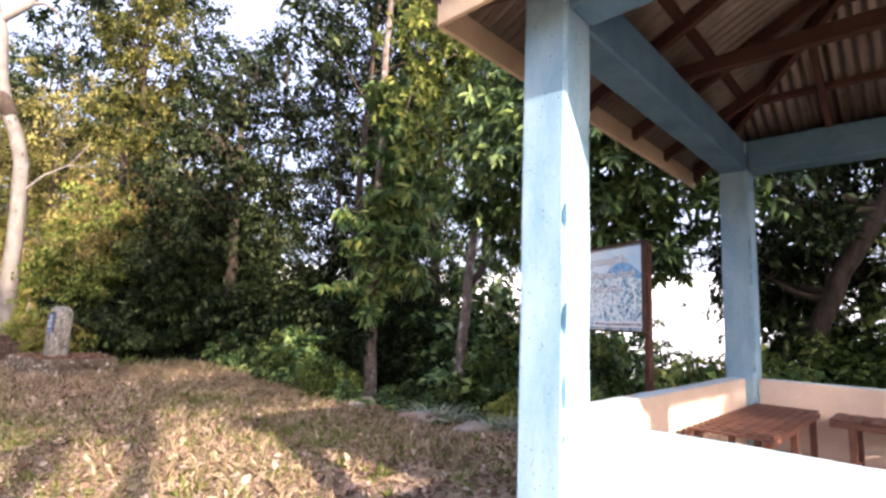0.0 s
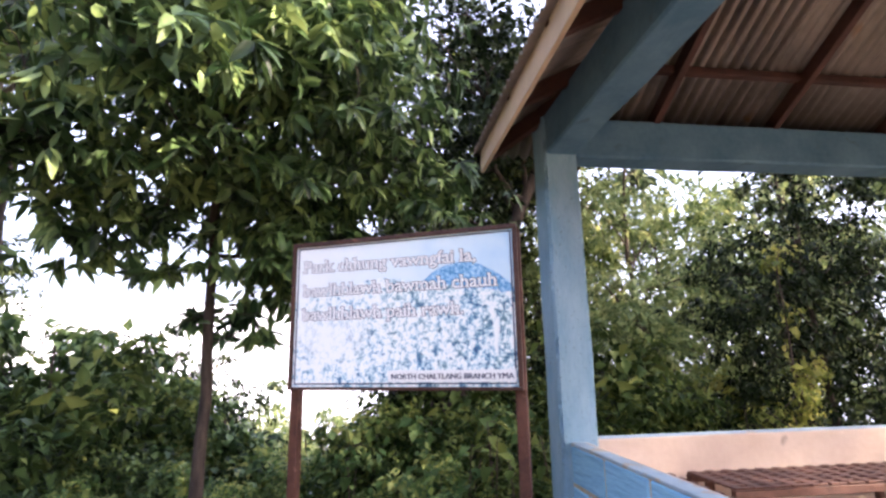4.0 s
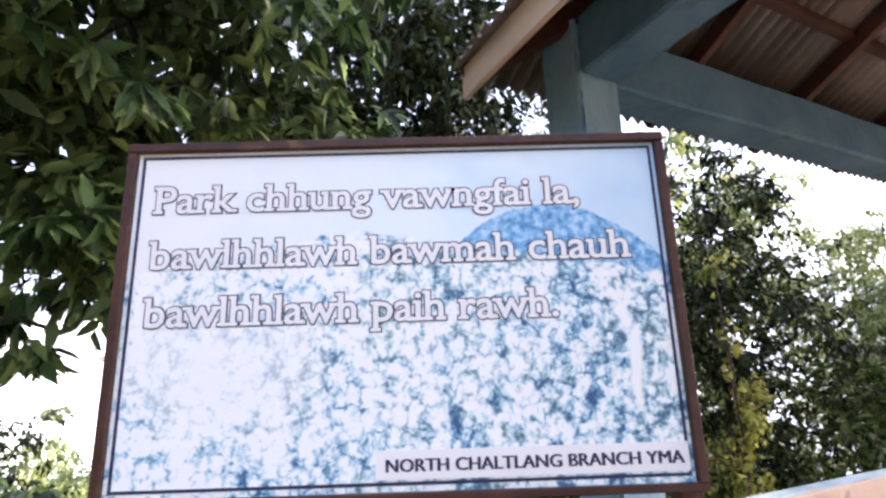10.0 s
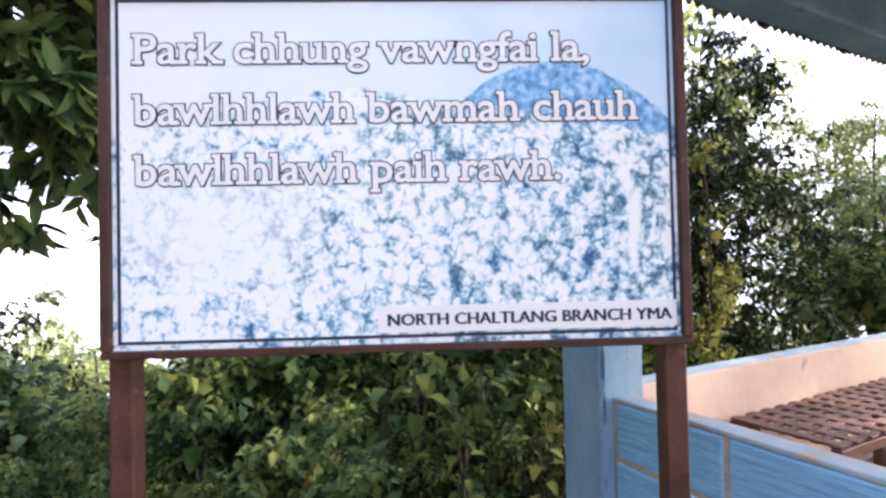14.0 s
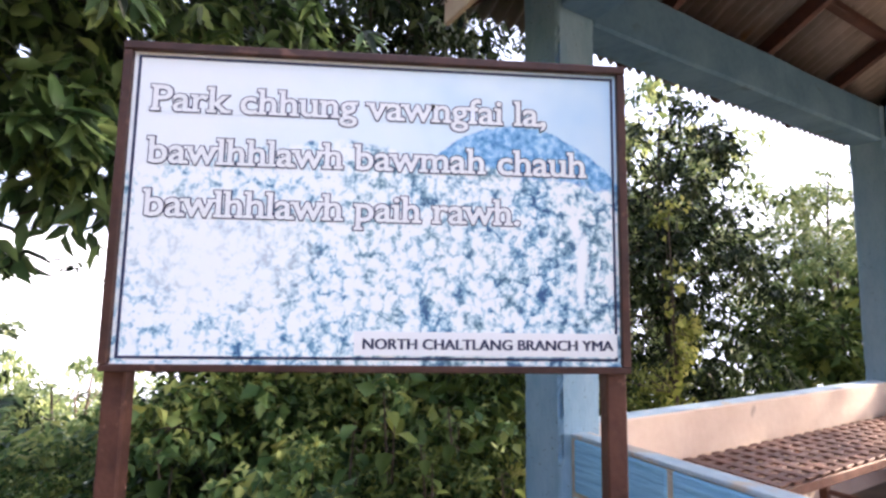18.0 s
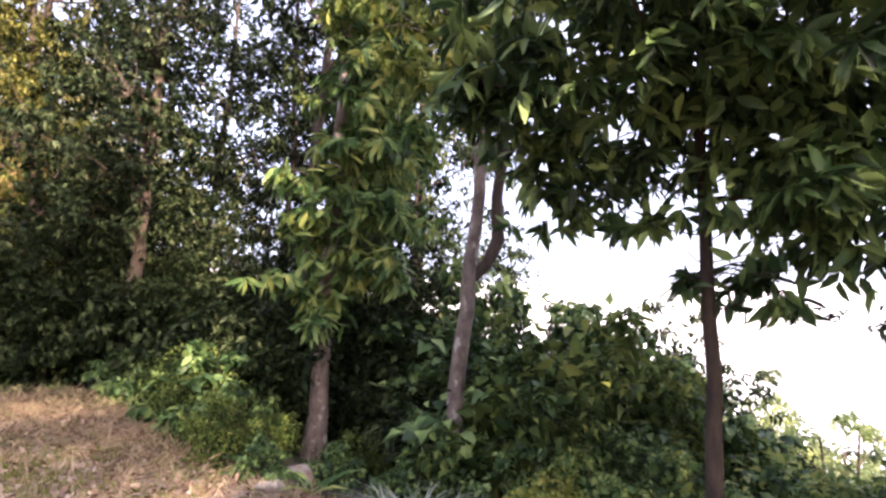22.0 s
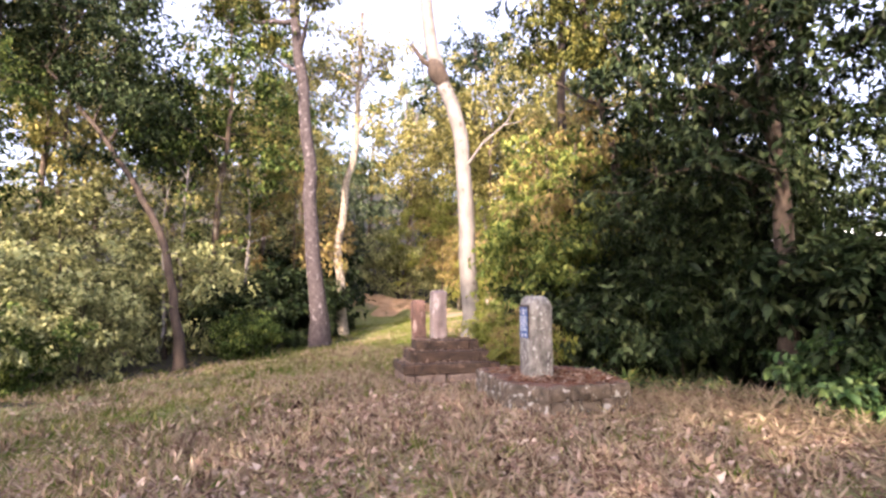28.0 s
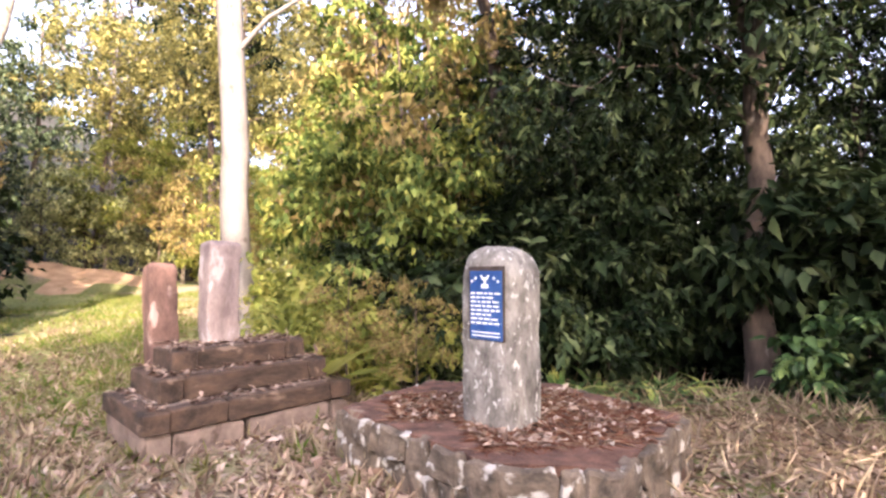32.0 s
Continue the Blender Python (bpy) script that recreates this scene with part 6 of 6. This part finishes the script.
sapling(4.97, 3.78, 1.23, 15, 0.17, L_VINE, 5, "thin sapling with large heart-shaped yellow-green leaves")
sapling(4.75, 3.55, 0.98, 14, 0.09, L_VINE, 7, "low sapling with yellowing leaves among the stems")
sapling(5.1, 4.05, 1.02, 12, 0.14, L_FRESH, 9, "thin sapling with broad green leaves")
sapling(5.25, 3.35, 1.1, 13, 0.14, L_VINE, 12, "slender sapling with drooping light green leaves")
sapling(5.0, 5.05, 0.9, 12, 0.14, L_MID, 15, "leafy sapling in the shade of the tree")
sapling(4.7, 3.15, 0.86, 14, 0.085, L_YELLOW, 18, "small yellow-leaved sapling beside the shelter")

LONG = (4.83, 4.46, gz(4.83, 4.46))
long_plant = empty("broad_leaf_plant", pose(*LONG), "shade plant with a few long broad dark green leaves", "plant")
rise_ = 0.4 - LONG[2]
for k, (dy, dz, way_, nor_, long_, wide_) in enumerate(((0.0, 0.0, (0.05, -0.42, 0.36), (-0.85, 0.15, 0.45), 0.62, 0.19), (0.05, -0.06, (0.1, 0.7, -0.05), (-0.55, 0.0, 0.8), 0.62, 0.17), (-0.02, -0.03, (-0.15, -0.5, 0.08), (-0.5, 0.0, 0.85), 0.4, 0.15), (0.02, -0.05, (0.4, 0.2, 0.35), (-0.5, 0.0, 0.85), 0.5, 0.16))):
    base_ = (0.0, dy, rise_ + dz)
    v, f = blades(np.array([base_]), np.array([way_]), np.array([nor_]), np.array([long_]), np.array([wide_]), 0.18, 0.15, False, True)
    put("leaf", fast_mesh("leaf", v, f), L_BROAD, long_plant)
    sv, sf = tubes([([(0.01 * k, 0.0, -0.02), (0.005, dy * 0.5, (rise_ + dz) * 0.5), base_], [0.012, 0.01, 0.006])], 6)
    put("leaf_stalk", fast_mesh("leaf_stalk", sv, sf, True), L_BROAD, long_plant)
v, f = blades(np.array([(0.0, -0.02, rise_ + 0.05)]), np.array([(0.0, -0.18, 0.5)]), np.array([(-0.9, 0.1, 0.2)]), np.array([0.3]), np.array([0.06]), -0.2, 0.5, False, True)
put("dead_leaf", fast_mesh("dead_leaf", v, f), L_DRY, long_plant, "curled orange-brown dead leaf")


# ---------- litter and grass ----------
def strew(name, n, seed, boxes, length, width, mat, up, label, category, green=False, lift=0.01, level=None):
    """Blades or fallen leaves on the level ground, in boxes (x0, y0, x1, y1, weight)."""
    rng = np.random.default_rng(seed)
    w = np.array([b_[4] for b_ in boxes], float)
    pick = rng.choice(len(boxes), n, p=w / w.sum())
    bx = np.array([b_[:4] for b_ in boxes])[pick]
    x = bx[:, 0] + (bx[:, 2] - bx[:, 0]) * rng.random(n)
    y = bx[:, 1] + (bx[:, 3] - bx[:, 1]) * rng.random(n)
    if level is None:   # no sharp borders
        x, y = x + rng.normal(size=n) * 0.8, y + rng.normal(size=n) * 0.8
    keep = edge_dist(x, y) < 0.5
    patch = np.sin(1.7 * x + 0.8 * y) + np.sin(1.1 * y - 1.3 * x + 2) + rng.normal(size=n) * 0.9
    keep &= (patch > 0.2) if green else (patch < 1.4)
    x, y = x[keep], y[keep]
    z = ground_z(x, y) + lift if level is None else np.full(len(x), level)
    k = len(x)
    way = rng.normal(size=(k, 3))
    way[:, 2] = np.abs(rng.normal(size=k)) * up
    nor = unit(rng.normal(size=(k, 3)) * (0.4 if up < 1 else 1.0) + np.array([0, 0, 1.0 if up < 1 else 0.0]))
    L = length * rng.uniform(0.5, 1.4, k)
    v, f = blades(np.stack([x, y, z], 1), way, nor, L, np.full(k, width) * rng.uniform(0.6, 1.3, k), 0.1, 0.3, True)
    tagged(put(name, fast_mesh(name, v, f), mat), label, category, kind="stuff")


CLEARING = [(-9.5, 5.5, 1.5, 15.5, 3.0), (-7.5, 8.5, -1.5, 16.5, 3.0), (-3, 1.5, 4.2, 9.5, 2.0), (-12.5, 9, -6, 20, 2.0), (-12, 18, -7, 30, 1.0)]
strew("dry_grass", 72000, 51, CLEARING, 0.15, 0.01, STRAW, 0.5, "short dry straw-coloured grass over the clearing", "grass")
LITTERED = [(-7.6, 11.5, -3.6, 15.6, 2.2), (-6.5, 5.5, 1.5, 15.5, 3.0), (-5.8, 8.5, -1.5, 16.5, 3.0), (-3, 1.5, 4.2, 9.5, 2.0), (-12.5, 7, -6, 20, 0.9), (-12, 18, -7, 30, 0.4)]
strew("fallen_leaves", 38000, 52, LITTERED, 0.088, 0.048, LITTER, 0.25, "brown fallen leaves scattered on the ground", "leaf litter", lift=0.012)
strew("curled_leaves", 6500, 58, LITTERED, 0.1, 0.065, LITTER, 0.8, "curled dead leaves lying loosely on the ground", "leaf litter", lift=0.02)
strew("green_grass", 65000, 53, [(-9.5, 5.5, 1.5, 11.5, 3.0), (-12.5, 8, -7.4, 20, 3.0), (-3, 1.5, 4.2, 9.5, 1.5), (-12, 18, -7, 30, 1.0)], 0.11, 0.011, GRASS, 1.2, "sparse short green grass in patches", "grass", green=True)


def clumps(name, n, per, seed, boxes, length, mat, label):
    """Small tufts of upright bent blades over the level ground."""
    rng = np.random.default_rng(seed)
    w = np.array([b_[4] for b_ in boxes], float)
    bx = np.array([b_[:4] for b_ in boxes])[rng.choice(len(boxes), n, p=w / w.sum())]
    x, y = bx[:, 0] + (bx[:, 2] - bx[:, 0]) * rng.random(n), bx[:, 1] + (bx[:, 3] - bx[:, 1]) * rng.random(n)
    x, y = x + rng.normal(size=n) * 0.8, y + rng.normal(size=n) * 0.8
    keep = (edge_dist(x, y) < 0.4) & (np.sin(2.3 * x + 0.4 * y) + np.sin(1.9 * y - 0.7 * x) + rng.normal(size=n) > -0.3)
    x, y = np.repeat(x[keep], per), np.repeat(y[keep], per)
    k = len(x)
    x, y = x + rng.normal(size=k) * 0.05, y + rng.normal(size=k) * 0.05
    way = rng.normal(size=(k, 3)) * np.array([0.7, 0.7, 0.3]) + np.array([0, 0, 0.75])
    v, f = blades(np.stack([x, y, ground_z(x, y) - 0.01], 1), way, unit(rng.normal(size=(k, 3))), length * rng.uniform(0.4, 1.4, k), 0.009 * rng.uniform(0.6, 1.4, k), 0.35, 0.2, True)
    tagged(put(name, fast_mesh(name, v, f), mat), label, "grass", kind="stuff")


clumps("straw_tufts", 3200, 14, 61, CLEARING, 0.15, STRAW, "small upright tufts of dry straw-coloured grass")
clumps("green_tufts", 1500, 14, 62, [(-9.5, 5.5, 1.5, 15.5, 1.0), (-13, 8, -6, 19, 2.0), (-3, 1.5, 4.2, 9.5, 1.0)], 0.13, GRASS, "small tufts of short green grass")
strew("lane_grass", 40000, 54, [(-15, 19, -7.4, 33, 1.0)], 0.12, 0.02, GRASS, 1.2, "short green grass on the sunlit lane", "grass", green=True)
strew("dry_brush", 6000, 55, [(-2.6, 14.7, -0.3, 16.6, 2.0), (0.2, 11.2, 1.4, 12.8, 0.7)], 0.26, 0.009, STRAW, 0.6, "heaps of long dry straw and stalks", "dry brush", lift=0.05)
# dead leaves caught on the treads of the stepped base and on the plinth
rng_s = np.random.default_rng(77)
tread = []
for k_ in range(3000):
    i = int(rng_s.integers(1, 4))
    inset, top_ = STEP_ROWS[i][0], STEP_ROWS[i][2]
    x, y = rng_s.uniform(inset + 0.03, 1.12 - inset), rng_s.uniform(-1.82 + inset, -inset - 0.03)
    up_in = STEP_ROWS[i + 1][0] if i < 3 else 9.0
    if up_in < x < 1.15 - up_in and -1.85 + up_in < y < -up_in:
        continue
    tread.append((x, y, top_ + 0.006))
    if len(tread) == 420:
        break
spot_s = np.array(tread)
n_s = len(spot_s)
way_s = rng_s.normal(size=(n_s, 3)) * np.array([1, 1, 0.15])
v, f = blades(spot_s, way_s, unit(rng_s.normal(size=(n_s, 3)) * 0.3 + np.array([0, 0, 1.0])), rng_s.uniform(0.04, 0.1, n_s), rng_s.uniform(0.02, 0.045, n_s), 0.15, 0.3, True)
tagged(put("fallen_leaves", fast_mesh("fallen_leaves", v, f), LITTER, None, "", stepped.matrix_basis.copy()), "dead brown leaves lying on the masonry steps", "leaf litter", kind="stuff")
strew("plinth_leaves", 700, 78, [(-4.35, 14.4, -3.3, 15.8, 3.0), (-4.8, 15.1, -4.3, 15.8, 1.0), (-3.3, 14.7, -3.0, 15.3, 0.4)], 0.08, 0.035, LITTER, 0.2, "dead leaves lying on the rubble plinth", "leaf litter", level=0.42)
strew("needles", 5200, 56, [(-4.35, 14.4, -3.3, 15.8, 3.0), (-4.8, 15.1, -4.3, 15.8, 1.0), (-3.3, 14.7, -3.0, 15.3, 0.4)], 0.12, 0.006, NEEDLE, 0.12, "reddish dry needles on the plinth", "needles", level=0.414)


# ---------- masonry pieces ----------
def piece(name, me, parent, m):
    ob = new(name, me)
    ob.parent = parent
    ob.matrix_basis = m
    return ob


def block_mesh(name, l, d, h, mat, amp=0.0, seed=0, bevel=0.006, cuts=2):
    bm = box_bm((0, 0, 0), (l, d, h), bevel)
    if amp:
        bmesh.ops.subdivide_edges(bm, edges=[e for e in bm.edges if e.calc_length() > l * 0.5], cuts=cuts, use_grid_fill=True)
        for v in bm.verts:
            v.co += noise.noise_vector(v.co * 9 + Vector((seed, 0, 0))) * amp
    me = bpy.data.meshes.new(name)
    bm.to_mesh(me)
    bm.free()
    me.materials.append(mat)
    return me


BL, BH, JOINT = 0.40, 0.19, 0.022
full = block_mesh("block", BL, 0.026, BH, BLUE_BLOCK, 0.002)
half_cache = {}
for core, length in walls[:2]:
    row = 0
    z = WALL_Z - 0.016 - BH
    while z > -0.3:
        x = 0.02 - (row % 2) * (BL + JOINT) * 0.5
        while x < length - 0.03:
            x0, x1 = max(x, 0.012), min(x + BL, length - 0.012)
            if x1 - x0 > 0.05:
                key = round(x1 - x0, 3)
                me = full if abs(key - BL) < 1e-3 else half_cache.setdefault(key, block_mesh("block", key, 0.026, BH, BLUE_BLOCK, 0.002))
                piece("block", me, core, pose(x0, -0.068, z))
            x += BL + JOINT
        z -= BH + JOINT
        row += 1

rng = random.Random(5)
stones = [block_mesh("stone", 0.2, 0.1, 0.19, PLINTH, 0.03, k, 0.016, 4) for k in range(9)]
for p, q in zip(PLINTH_RING, PLINTH_RING[1:] + PLINTH_RING[:1]):
    length, turn = (q - p).length, math.degrees(math.atan2(q.y - p.y, q.x - p.x))
    for top_, tall in ((PZ - 0.012, 0.2), (PZ - 0.205, 0.22), (PZ - 0.42, 0.2)):
        x = rng.uniform(-0.03, 0.03)
        while x < length - 0.05:
            w = min(rng.uniform(0.13, 0.34), length - x + 0.02)
            high = tall * rng.uniform(0.86, 1.08)
            m = Matrix.Translation(p) @ pose(0, 0, 0, 0, 0, turn) @ pose(x, -0.03 + rng.uniform(-0.012, 0.02), top_ - high, rng.uniform(-3, 3), rng.uniform(-5, 5), rng.uniform(-3, 3))
            piece("stone", rng.choice(stones), plinth, m @ Matrix.Diagonal((w / 0.2, 1, high / 0.19, 1)))
            x += w + rng.uniform(-0.012, 0.008)
bricks = [block_mesh("masonry_block", 0.4, 0.2, 0.19, LATERITE, 0.017, 30 + k, 0.014, 4) for k in range(6)]
dusty = [block_mesh("masonry_block", 0.4, 0.2, 0.19, DUSTY, 0.015, 50 + k, 0.012, 4) for k in range(4)]
for inset, z0, z1, proud in STEP_ROWS:
    a0, a1, c0, c1 = inset, 1.15 - inset, inset, 1.85 - inset
    hz_ = (z1 - z0 - 0.006) / 0.19
    for axis in range(4):
        length = (a1 - a0) if axis % 2 == 0 else (c1 - c0 - 0.4)
        x = 0.0
        while x < length - 0.05:
            w = min(rng.uniform(0.7, 1.1), length - x)
            if length - x - w < 0.35:
                w = length - x
            sc = Matrix.Diagonal(((w - 0.004) / 0.4, 1, hz_ * rng.uniform(0.96, 1.0), 1))
            j = rng.uniform(-0.008, 0.012)
            if axis == 0:
                m = pose(a0 + x, -c0 - 0.2 + j, z0)
            elif axis == 2:
                m = pose(a0 + x, -c1 + j, z0)
            elif axis == 1:
                m = pose(a0 + 0.2 + j, -c1 + 0.2 + x, z0, 0, 0, 90)
            else:
                m = pose(a1 + j, -c1 + 0.2 + x, z0, 0, 0, 90)
            piece("masonry_block", rng.choice(dusty if z0 < 0 else bricks), stepped, m @ sc)
            x += w

# leaves lying on the treads
rng = np.random.default_rng(77)
n = 300
way = np.c_[rng.normal(size=(n, 2)), rng.uniform(0, 0.25, n)]
tread = rng.integers(0, 3, n)
lo, hi = np.array([-0.0, 0.16, 0.32])[tread], np.array([0.385, 0.59, 0.785])[tread]
edge = rng.random(n) < 0.55
x = np.where(edge, rng.uniform(0.03, 1.1, n), lo + rng.uniform(0.02, 0.16, n))
y = np.where(edge, -lo - rng.uniform(0.02, 0.16, n), -rng.uniform(0.03, 1.75, n))
keep = (x > lo) & (x < 1.15 - lo) & (y < -lo) & (y > lo - 1.85)
v, f = blades(np.stack([x, y, hi + 0.012], 1)[keep], way[keep], np.tile([0.0, 0.0, 1.0], (keep.sum(), 1)), rng.uniform(0.05, 0.14, keep.sum()), rng.uniform(0.012, 0.05, keep.sum()), 0.1, 0.3, True)
tagged(put("fallen_leaves", fast_mesh("fallen_leaves", v, f), LITTER, None, "", stepped.matrix_basis.copy()), "dry leaves lying on the masonry steps", "leaf litter", kind="stuff")
